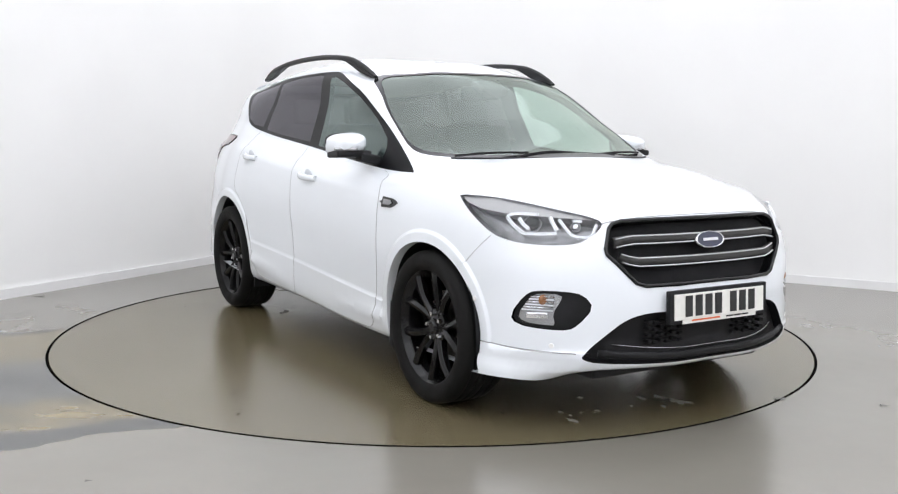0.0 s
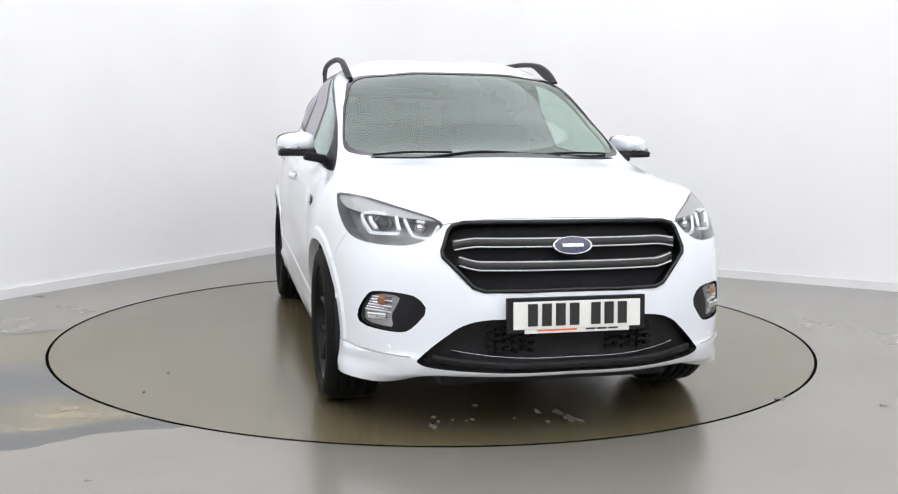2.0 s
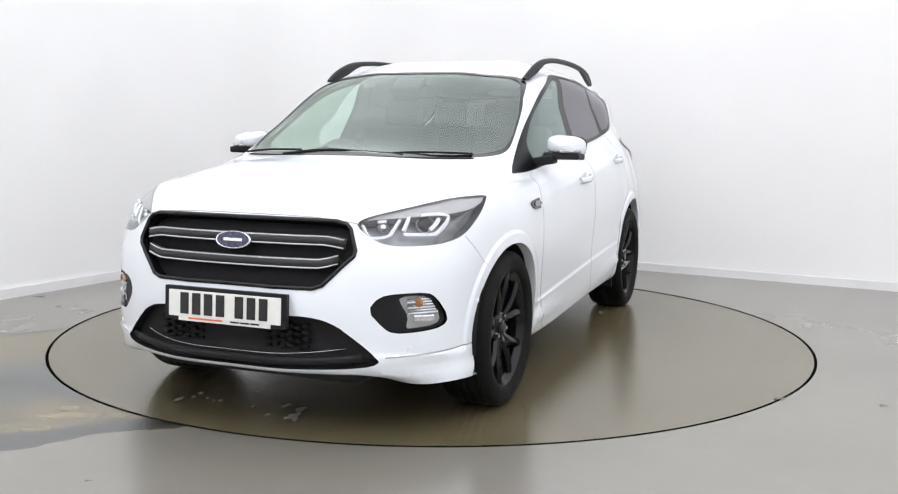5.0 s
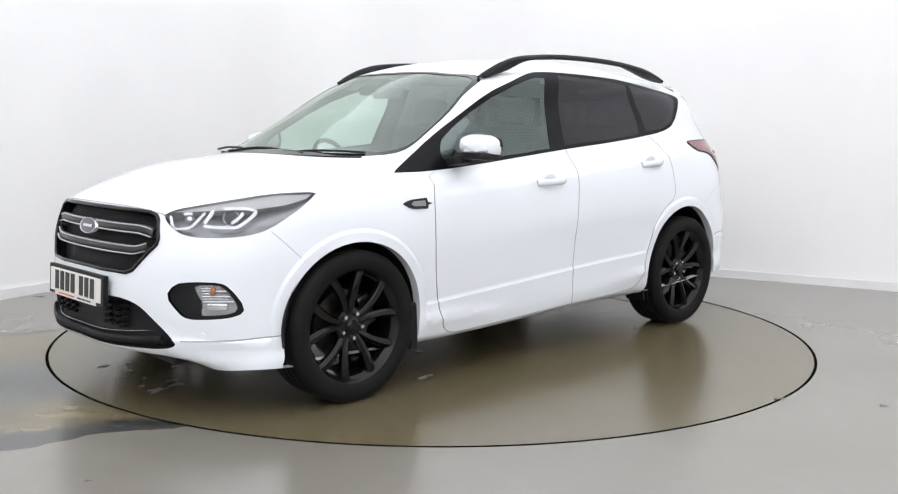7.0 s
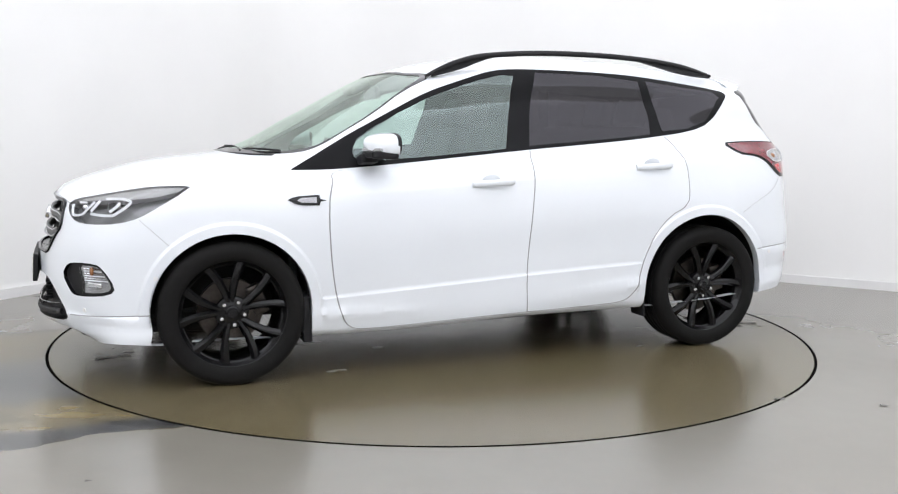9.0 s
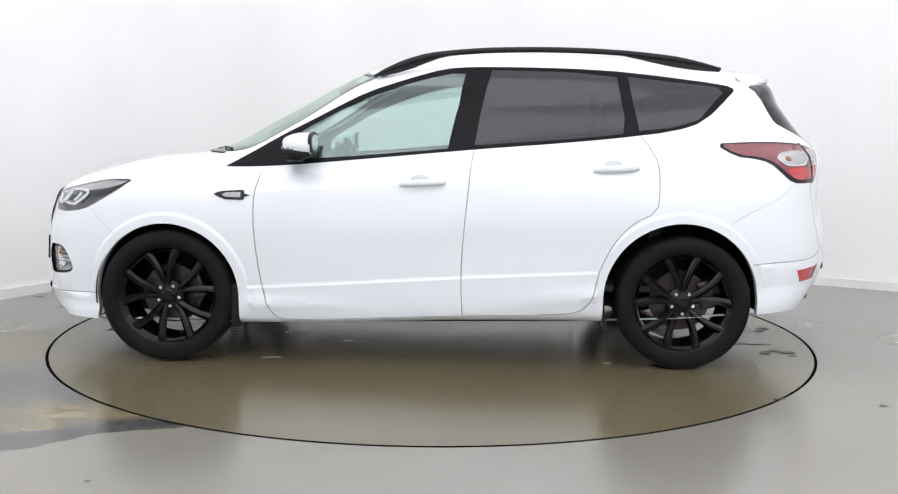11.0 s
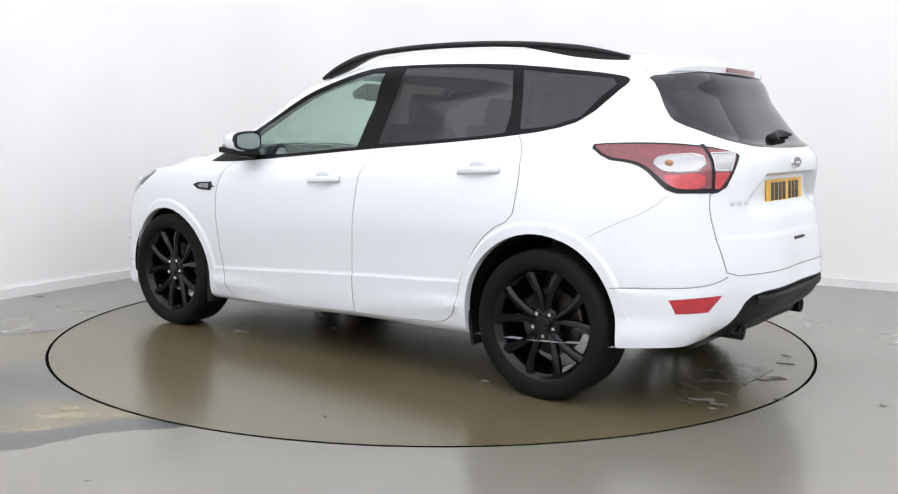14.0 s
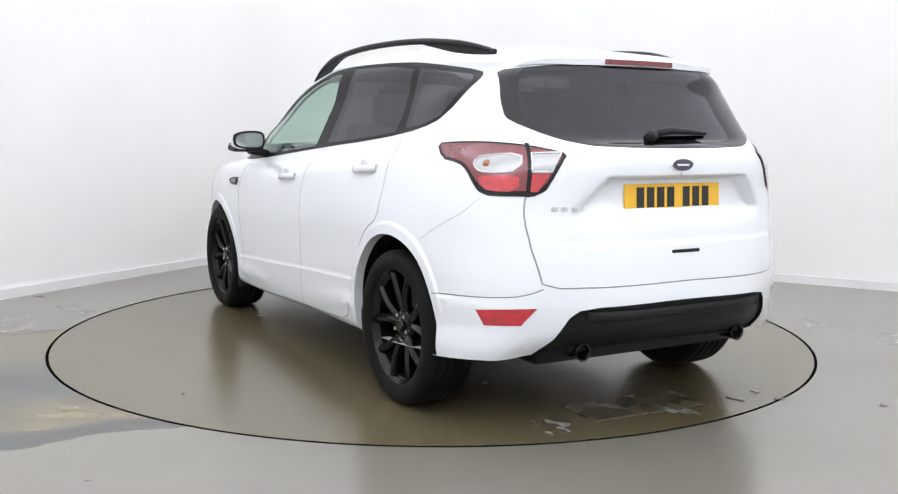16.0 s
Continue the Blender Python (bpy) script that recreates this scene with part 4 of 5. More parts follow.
def skirt_walls(names, shift, mat, parent, name, how="pair", label=""):
    """Walls from the border of a region inwards; shift: a way, or a depth along the normals."""
    es = rim_edges(names)
    used = sorted({v for e in es for v in e})
    at = {v: i for i, v in enumerate(used)}
    p = SKIN.p[used]
    q = p + np.array(shift) if np.ndim(shift) else p - SKIN.n[used] * shift
    vs = np.concatenate([p, q])
    k = len(used)
    fs = [(at[a], at[b], k + at[b], k + at[a]) for a, b in es]
    if how == "pair":
        return mesh_part(name, vs, fs, mat, parent, label), mesh_part(name, vs * FLIP, [f[::-1] for f in fs], mat, parent, label)
    return mesh_part(name, np.concatenate([vs, vs * FLIP]), fs + [tuple(2 * k + i for i in f[::-1]) for f in fs], mat, parent, label)


def surface_at(points, view, lift=0.0):
    """Points on the skin, lifted by some metres, with their normals."""
    uv = place(points, view)
    uv = np.clip(uv, [0, 0], [KU[-1], KV[-1]])
    p, n = skin(uv[:, 0], uv[:, 1]), skin_normal(uv[:, 0], uv[:, 1])
    return p + n * (relief(p)[:, None] + lift), n


# ---- the car ----
car = tagged(new("car"), "white five-door family car with black wheels standing on a turntable", "car")


def build_shell():
    skin_piece("body", PAINT, car, "body", "white painted body shell with roof and pillars")
    # one gap piece for each connected seam
    faces = np.where(SKIN.reg == "panel_gap")[0]
    root = {}

    def find(v):
        while root.setdefault(v, v) != v:
            root[v] = root[root[v]]
            v = root[v]
        return v

    for f in faces:
        a, b, c = (int(v) for v in SKIN.tri[f])
        root[find(b)] = find(a)
        root[find(c)] = find(a)
    groups = {}
    for f in faces:
        groups.setdefault(find(int(SKIN.tri[f][0])), []).append(f)
    whole = SKIN.reg.copy()
    SKIN.reg[faces] = "gap_done"
    for fs in groups.values():
        SKIN.reg[fs] = "panel_gap"
        if len(fs) > 6:
            c = SKIN.p[SKIN.tri[fs]].mean((0, 1))
            tight = 1.0 < abs(c[0]) < 1.97 and c[2] > 0.6
            skin_piece("panel_gap", FAINT_GAP_SHADE if tight else GAP_SHADE, car, "panel_gap", "gap between two panels, its shade put in as grey", how="pair")
        SKIN.reg[fs] = "gap_done"
    SKIN.reg[:] = whole
    skin_piece("bonnet", PAINT, car)
    skin_piece("front_bumper", PAINT, car)
    skin_piece("rear_bumper", PAINT, car)
    gate = skin_piece("tailgate", PAINT, car)
    fl, fr = skin_piece("front_door", PAINT, car, how="pair")
    rl, rr = skin_piece("rear_door", PAINT, car, how="pair")
    skin_piece("windscreen", SCREEN_GLASS, car, "windscreen", "greenish clear windscreen", -0.003)
    skin_piece("windscreen_edge", BLACK_GLOSS, car, "windscreen_surround", "black windscreen edge")
    for reg, mat, lab in (("front_window", SIDE_GLASS, "greenish clear door window"), ("rear_side_window", DARK_GLASS, "dark tinted door window"), ("quarter_window", DARK_GLASS, "dark tinted quarter window")):
        skin_piece(reg, mat, car, reg, lab, -0.0005, "pair")
    skin_piece("window_band", PILLAR, car, "window_surround", "gloss black pillars and window frames", how="pair")
    skin_piece("back_window", DARK_GLASS, car, "back_window", "dark tinted rear window", -0.0005)
    skin_piece("back_window_edge", GLASS_EDGE, car, "back_window_surround", "gloss black edge of the rear window")
    # inner lining of pillars and roof
    t = np.isin(SKIN.reg, ("body", "window_band", "front_door", "rear_door", "back_window_edge", "tailgate", "panel_gap"))
    c = SKIN.p[SKIN.tri].mean(1)
    old = SKIN.reg.copy()
    SKIN.reg[t & (c[:, 2] > 0.80) & (c[:, 0] < 1.05)] = "lining"
    low = (SKIN.reg == "lining") & (c[:, 2] < 1.50)
    SKIN.reg[low] = "lining_low"
    skin_piece("lining", LINING, car, "headliner", "pale grey cloth headliner", -0.03)
    skin_piece("lining_low", TRIM_GREY, car, "interior_lining", "dark grey interior side trim", -0.03)
    SKIN.reg[:] = old
    # arches
    for which, (cx, cz, r) in (("arch_front", ARCH_F), ("arch_rear", ARCH_R)):
        skirt_walls((which,), (0, -0.045, 0), PAINT, car, "arch_flange", label="white folded edge of the wheel arch")
        for s in (1, -1):
            vs, fs, k = [], [], 30
            for i in range(k + 1):
                a = math.radians(-8 + 196 * i / k)
                for y in (0.875, 0.56):
                    vs.append((cx + (r + 0.006) * math.cos(a), s * y, max(cz + (r + 0.006) * math.sin(a), 0.16)))
            for i in range(k):
                fs.append((2 * i, 2 * i + 1, 2 * i + 3, 2 * i + 2))
            hub = len(vs)
            vs.append((cx, s * 0.56, cz))
            fs += [(hub, 2 * i + 1, 2 * i + 3) for i in range(k)]
            mesh_part("arch_liner", vs, fs, BLACK, car, "matt black wheel arch liner")
            bm = bmesh.new()
            if which == "arch_front":
                box(bm, (0.045, 0.18, 0.23), pose(cx - r + 0.024, s * 0.792, 0.297, 0, 3, 0), 0.010)
            else:
                box(bm, (0.018, 0.13, 0.17), pose(cx + r - 0.012, s * 0.80, 0.275, 0, 8, 0), 0.006)
            part("mud_flap", bm, BLACK, car)
    bm = bmesh.new()
    box(bm, (1.86, 1.62, 0.05), pose(0.01, 0, 0.285), 0.01)
    box(bm, (3.9, 1.08, 0.05), pose(0.0, 0, 0.29), 0.01)
    box(bm, (0.42, 0.96, 0.04), pose(1.80, 0, 0.262), 0.01)
    box(bm, (0.30, 0.80, 0.04), pose(-1.82, 0, 0.385), 0.01)
    part("underbody", bm, BLACK, car, "black underbody")
    bm = bmesh.new()
    box(bm, (0.80, 0.98, 0.05), pose(1.62, 0, 0.222, 0, -1.5, 0), 0.015)
    part("engine_undertray", bm, BLACK, car, "black plastic tray under the engine")
    for y in (-0.40, 0.40):
        bm = bmesh.new()
        box(bm, (1.70, 0.62, 0.06), pose(0.02, y, 0.225, 0, 1.0, 0), 0.02)
        part("floor_undertray", bm, BLACK, car, "black plastic tray under the floor")
    bm = bmesh.new()
    box(bm, (0.42, 0.92, 0.10), pose(-1.72, 0.0, 0.33), 0.04, 3)
    part("silencer", bm, BLACK, car, "dark exhaust silencer")
    for x, w in ((1.345, 0.10), (-1.345, 0.12)):
        bm = bmesh.new()
        box(bm, (w, 1.35, 0.08), pose(x, 0, 0.30), 0.015)
        part("axle", bm, BLACK, car)
    return gate, (fl, fr), (rl, rr)


gate, front_doors, rear_doors = build_shell()


def build_wheels():
    """One wheel, its outer face towards +y; then three more."""
    first = None
    for x in (1.345, -1.345):
        for s in (1, -1):
            if first is None:
                rim_p = [(.242, .075), (.252, .098), (.262, .106), (.268, .102), (.264, .088), (.250, .070), (.238, .02), (.232, -.09), (.25, -.105), (.225, -.11), (.222, .0), (.234, .07)]
                vs, fs = lathe(rim_p, 64, True)
                bm = bmesh.new()
                bv = [bm.verts.new(v) for v in vs]
                for f in fs:
                    bm.faces.new([bv[i] for i in f])
                # hub
                hv, hf = lathe([(.0, .082), (.028, .082), (.034, .078), (.036, .070), (.052, .066), (.066, .066), (.078, .060), (.082, .045), (.075, .01), (.0, .01)], 40)
                bv = [bm.verts.new(v) for v in hv]
                for f in hf:
                    if len({hv[i] for i in f}) > 2:
                        bm.faces.new([bv[i] for i in f])
                bmesh.ops.recalc_face_normals(bm, faces=bm.faces)
                first = part("wheel", bm, RIM, car, "gloss black ten-spoke alloy wheel", smooth=True)
                first.data.set_sharp_from_angle(angle=math.radians(38))
                # five pairs of slim bent spokes
                for j in range(10):
                    bm = bmesh.new()
                    pair = j // 2
                    side = -1 if j % 2 else 1
                    a0 = math.radians(90 + 72 * pair + side * 9)
                    a1 = math.radians(90 + 72 * pair + side * 19)
                    ringv = []
                    for q in range(7):
                        t = q / 6
                        r = .050 + (.250 - .050) * t
                        a = a0 + (a1 - a0) * t**1.3
                        half = .0125 + .0105 * t + .004 * (1 - t)**3
                        y = .064 + .026 * t**1.5 + .010 * math.sin(math.pi * t)
                        deep = .040 - .010 * t
                        c, si = math.cos(a), math.sin(a)
                        sec = [(-half, y - deep), (-half, y - .008), (-half * .55, y), (half * .30, y + .002), (half, y - .012), (half, y - deep)]
                        ringv.append([bm.verts.new((r * c - w * si, yy, r * si + w * c)) for w, yy in sec])
                    for q in range(6):
                        for w in range(6):
                            z = (w + 1) % 6
                            bm.faces.new((ringv[q][w], ringv[q][z], ringv[q + 1][z], ringv[q + 1][w]))
                    bmesh.ops.recalc_face_normals(bm, faces=bm.faces)
                    sp = part("spoke", bm, RIM, first, smooth=True)
                    sp.data.set_sharp_from_angle(angle=math.radians(38))
                tyre_p = [(.256, .104), (.262, .112), (.275, .119), (.300, .124), (.322, .121), (.336, .112), (.3445, .098), (.3465, .075), (.347, .068), (.340, .066), (.340, .060), (.347, .058), (.3475, .025),
                          (.340, .023), (.340, .017), (.3475, .015), (.3475, -.015), (.340, -.017), (.340, -.023), (.3475, -.025), (.347, -.058), (.340, -.060), (.340, -.066), (.347, -.068), (.3445, -.098),
                          (.336, -.112), (.322, -.121), (.300, -.124), (.262, -.112), (.245, -.10)]
                vs, fs = lathe(tyre_p, 72)
                mesh_part("tyre", vs, [f[::-1] for f in fs], RUBBER, first, "black low-profile rubber tyre")
                vs, fs = lathe([(.0, .0), (.155, .0), (.158, -.004), (.158, -.024), (.06, -.026), (.06, -.06), (.0, -.06)], 48)
                mesh_part("brake_disc", vs, [f for f in fs if len({vs[i] for i in f}) > 2], STEEL, first, "rusty grey brake disc", smooth=False)
                bm = bmesh.new()
                box(bm, (.075, .07, .15), pose(-.135, -.012, .03, 0, 12, 0), 0.015)
                part("brake_caliper", bm, STEEL, first)
                for j in range(5):
                    a = math.radians(90 + 72 * j + 36)
                    bm = bmesh.new()
                    bmesh.ops.create_cone(bm, cap_ends=True, segments=6, radius1=.0105, radius2=.009, depth=.02, matrix=pose(.057 * math.cos(a), .070, .057 * math.sin(a), -90))
                    part("wheel_nut", bm, CHROME, first, "bright steel wheel nut")
                bm = bmesh.new()
                bmesh.ops.create_cone(bm, cap_ends=True, segments=28, radius1=.026, radius2=.022, depth=.006, matrix=pose(0, .085, 0, -90))
                part("centre_cap", bm, BLACK_GLOSS, first, "dark centre cap")
                first.matrix_basis = pose(x, 0.783, 0.347, 0, 8, 0)
            else:
                w = copy_thing(first, pose(x, s * 0.783, 0.347, 0, 1 if x < 0 else -20, 0 if s > 0 else 180))
                w.parent = car


build_wheels()


def bars_on(name, y0, y1, z0, z1, x, mat, parent, back=False, count=1, gap=0.2, thick=0.002, tilt=0):
    """A row of plain bars on an upright board that faces along x."""
    step = (y1 - y0) / count
    bm = bmesh.new()
    for i in range(count):
        box(bm, (thick, abs(step) * (1 - gap), z1 - z0), pose(x, y0 + step * (i + .5), (z0 + z1) / 2, 0, tilt, 0))
    return part(name, bm, mat, parent)


def build_front():
    # grille
    skin_piece("grille", MESH, car, "grille", "black honeycomb grille", -0.045)
    skirt_walls(("grille",), 0.045, BLACK_GLOSS, car, "grille_wall", "join")
    edge, n = surface_at([(0, .873), (.30, .872), (.42, .868), (.462, .856), (.478, .840), (.506, .762), (.503, .738), (.470, .705), (.395, .625), (.355, .612), (.20, .613), (0, .616)], "front", 0.002)
    edge[0, 1] = edge[-1, 1] = 0
    loop = [tuple(p) for p in edge] + [tuple(p * FLIP) for p in edge[-2:0:-1]]
    loop = [tuple(p) for p in dense_loop(loop, 4)]
    vs, fs = sweep_loop(loop, ring_section(.009, .008, 8))
    mesh_part("grille_frame", vs, fs, BLACK_GLOSS, car, "gloss black grille surround")
    for zc, half in ((.795, .465), (.706, .45)):
        for dz, mat, nm in ((.0, BAR_GREY, "grille_bar"), (.016, SILVER, "grille_strip"), (-.016, SILVER, "grille_strip")):
            ys = np.linspace(-1, 1, 25)
            path = []
            for t in ys:
                y = t * half * (0.99 if dz else 1.0)
                drop = .012 * max(0, abs(t) - .86) / .14
                z = zc + dz - (drop if zc > .75 else -1.5 * drop)
                q, _ = surface_at([(max(abs(y), .004), z)], "front", -0.012 if not dz else -0.003)
                path.append((q[0][0], y, z))
            vs, fs = tube(path, [(-.012, -.019), (.004, -.021), (.008, 0), (.004, .021), (-.012, .019)] if not dz else ring_section(.0040, .0030, 6))
            mesh_part(nm, vs, fs, mat, car)
    # oval badge
    for y, z, x, a, b, back in ((0, .783, 2.162, .083, .036, False), (0, 1.094, -2.183, .062, .026, True)):
        s = -1 if back else 1
        tilt = (-17 if not back else 8)
        vs, fs = [], []
        for k, (r, d) in enumerate(((1.0, -.012), (1.0, .004), (.95, .009), (.90, .006))):
            vs += [(s * d, a * r * math.cos(2 * math.pi * i / 40), b * r * math.sin(2 * math.pi * i / 40)) for i in range(40)]
        for k in range(3):
            for i in range(40):
                j = (i + 1) % 40
                fs.append((k * 40 + i, k * 40 + j, k * 40 + 40 + j, k * 40 + 40 + i)[::s])
        ob = mesh_part("badge", vs, fs, CHROME, car, "oval blue badge with a bright rim")
        ob.matrix_basis = pose(x, y, z, 0, tilt, 0)
        rr = .90
        vs = [(s * .0075, 0, 0)] + [(s * .006, a * rr * math.cos(2 * math.pi * i / 40), b * rr * math.sin(2 * math.pi * i / 40)) for i in range(40)]
        mesh_part("badge_field", vs, [(0, 1 + i, 1 + (i + 1) % 40)[::s] for i in range(40)], BADGE_BLUE, ob, "dark blue enamel")
        bm = bmesh.new()
        box(bm, (.002, a * 1.05, b * .36), pose(s * .0085, 0, 0), 0.0009, 1)
        part("badge_mark", bm, CHROME, ob, "plain bright bar")
    # lower intake
    skin_piece("lower_intake", BLACK, car, "lower_intake", "black lower air intake", -0.04)
    skirt_walls(("lower_intake",), 0.04, BLACK, car, "intake_wall", "join")
    path = []
    for t in np.linspace(-1, 1, 25):
        y = t * .545
        z = .322 + .022 * abs(t)**3
        q, _ = surface_at([(max(abs(y), .004), z)], "front", -0.002)
        path.append((q[0][0], y, z))
    vs, fs = tube(path, ring_section(.009, .016, 8))
    mesh_part("splitter", vs, fs, BLACK, car, "black plastic splitter lip")
    path = [(x - .004, y * .86, z + .028) for x, y, z in path]
    vs, fs = tube(path, ring_section(.003, .003, 6))
    mesh_part("intake_strip", vs, fs, DARK_CHROME, car)
    bm = bmesh.new()
    for i in range(6):
        for s in (1, -1):
            for j in range(4):
                box(bm, (.03, .026, .014), pose(2.163, s * (.16 + .034 * i), .375 + .027 * j + .008 * (i % 2)), .003, 1)
    tagged(part("intake_mesh", bm, MESH, car), kind="stuff")
    # number plate
    bm = bmesh.new()
    box(bm, (.022, .568, .136), pose(2.224, 0, .524, 0, -3, 0), .003)
    surround = part("number_plate_holder", bm, BLACK, car, "black number plate holder")
    bm = bmesh.new()
    box(bm, (.006, .522, .106), pose(2.237, 0, .525, 0, -3, 0), .002)
    plate = part("number_plate", bm, PLATE_WHITE, surround, "white number plate with plain dark bars")
    for y0, y1, count in ((-.212, .014, 4), (.046, .212, 3)):
        bars_on("plate_bar", y0, y1, .484, .570, 2.2415, PLATE_INK, surround, count=count, gap=.30, tilt=-3)
    bm = bmesh.new()
    box(bm, (.005, .43, .022), pose(2.2385, .0, .466, 0, -3, 0), .001)
    part("dealer_strip", bm, PLATE_WHITE, surround)
    bars_on("strip_bar", -.17, .0, .464, .470, 2.2425, ORANGE, surround, count=1, gap=.05)
    bars_on("strip_bar", .03, .17, .464, .470, 2.2425, PLATE_INK, surround, count=3, gap=.15)
    # headlamps
    skin_piece(("headlamp", "headlamp_brow"), LENS_GLASS, car, "headlamp_lens", "clear headlamp cover", 0.0, "pair")
    skin_piece(("headlamp", "headlamp_brow"), LAMP_BOWL, car, "headlamp_bowl", "grey chrome headlamp housing", -0.055, "pair")
    skirt_walls(("headlamp", "headlamp_brow"), 0.055, LAMP_BOWL, car, "headlamp_wall")
    skin_piece("headlamp_brow", BROW, car, "lamp_brow", "pale silver strip along the top of the lamp", -0.008, "pair")
    skirt_walls(("headlamp_brow",), 0.03, LAMP_BOWL, car, "brow_edge")
    for s in (1, -1):
        for (x, y, z), r, mat in (((2.006, .588, .842), .020, CHROME), ((1.888, .716, .850), .034, BLACK_GLOSS)):
            vs, fs = lathe([(.0, .022), (r * .55, .018), (r * .86, .004)], 28)
            ob = mesh_part("projector", vs, [f for f in fs if len({vs[i] for i in f}) > 2], mat, car, "round projector lens")
            ob.matrix_basis = pose(x - .030, s * (y - .02), z, 0, 0, -90 + s * 38)
            vs, fs = lathe([(r * .84, .004), (r, .010), (r * 1.16, .004), (r * 1.2, -.02), (r * .8, -.05)], 28)
            mesh_part("projector_ring", vs, fs, DARK_CHROME, ob, "dark bright-metal ring round the lens")
        for pts, a, b in (([(1.952, .636, .872), (1.985, .626, .838), (2.008, .614, .814), (2.032, .584, .806), (2.052, .548, .811), (2.045, .517, .853)], .005, .005),
                          ([(1.900, .700, .890), (1.835, .752, .892), (1.800, .780, .880), (1.825, .778, .852), (1.868, .763, .822), (1.885, .752, .815), (1.929, .711, .815), (1.972, .660, .819)], .0055, .0062),
                          ([(1.846, .757, .874), (1.862, .752, .854), (1.890, .738, .832)], .006, .006),
                          ([(1.930, .664, .880), (1.950, .664, .856), (1.972, .660, .830)], .006, .006),
                          ([(1.985, .590, .868), (2.015, .570, .866)], .005, .005)):
            pp = glide([(x - .012, s * (y - .010), z) for x, y, z in pts], 3)
            vs, fs = tube(pp, [(-a, -b), (a, -b), (a, b), (-a, b)])
            mesh_part("light_guide", vs, fs, DRL, car, "white daytime light strip", smooth=False)
    # fog lamps
    skin_piece("fog_recess", BLACK, car, "fog_lamp_recess", "black hexagonal fog lamp recess", -0.018, "pair")
    skirt_walls(("fog_recess", "fog_lens"), 0.034, BLACK_GLOSS, car, "fog_wall")
    skin_piece("fog_lens", LENS_GLASS, car, "fog_lens", "clear fog lamp lens", -0.004, "pair")
    skin_piece("fog_lens", CLEAR, car, "fog_bowl", "silver fog lamp bowl", -0.020, "pair")
    for s in (1, -1):
        q, nn = surface_at([(.728, .556)], "front", -0.014)
        bm = bmesh.new()
        bmesh.ops.create_uvsphere(bm, u_segments=14, v_segments=10, radius=.021, matrix=Matrix.Translation((q[0][0], s * q[0][1], q[0][2])) @ Matrix.Diagonal((.5, 1, 1, 1)))
        part("indicator_bulb", bm, AMBER, car, "amber indicator bulb", True)
        q, nn = surface_at([(.745, .492)], "front", -0.010)
        bm = bmesh.new()
        box(bm, (.012, .088, .026), pose(q[0][0], s * q[0][1], q[0][2], 0, 0, s * 42), .006)
        part("fog_reflector", bm, CHROME, car)
        for i in range(6):
            z = .512 + .011 * i
            ends, _ = surface_at([(.698 - .10 * (z - .512), z), (.785 - .42 * (z - .512), z)], "front", -0.012)
            vs, fs = tube([tuple(q * np.array([1, s, 1])) for q in ends], ring_section(.003, .0035, 6))
            mesh_part("fog_prism", vs, fs, CHROME if i % 2 else DRL, car)
        for pts, view in (((.70, .372), "front"), ((1.692, .53), "side"), ((-1.785, .535), "side"), ((.655, .372), "rear")):
            q, nn = surface_at([pts], view, 0.001)
            bm = bmesh.new()
            bmesh.ops.create_cone(bm, cap_ends=True, segments=16, radius1=.011, radius2=.010, depth=.004, matrix=Matrix.Translation(Vector(q[0] * np.array([1, s, 1]))) @ Vector(nn[0] * np.array([1, s, 1])).to_track_quat("Z", "Y").to_matrix().to_4x4())
            part("parking_sensor", bm, SKIRT, car)


def dense_loop(points, k):
    p = [np.array(q, float) for q in points]
    out = []
    for i in range(len(p)):
        for j in range(k):
            out.append(p[i] + (p[(i + 1) % len(p)] - p[i]) * j / k)
    return out


def sweep_loop(points, section):
    p = [Vector(q) for q in points]
    vs, fs, k, n = [], [], len(section), len(points)
    for i in range(n):
        d = (p[(i + 1) % n] - p[i - 1]).normalized()
        w = Vector((1, 0, 0))
        s = d.cross(w).normalized()
        vs += [tuple(p[i] + s * a + w * b) for a, b in section]
    for i in range(n):
        j = (i + 1) % n
        for q in range(k):
            z = (q + 1) % k
            fs.append((i * k + q, i * k + z, j * k + z, j * k + q))
    return vs, fs


build_front()


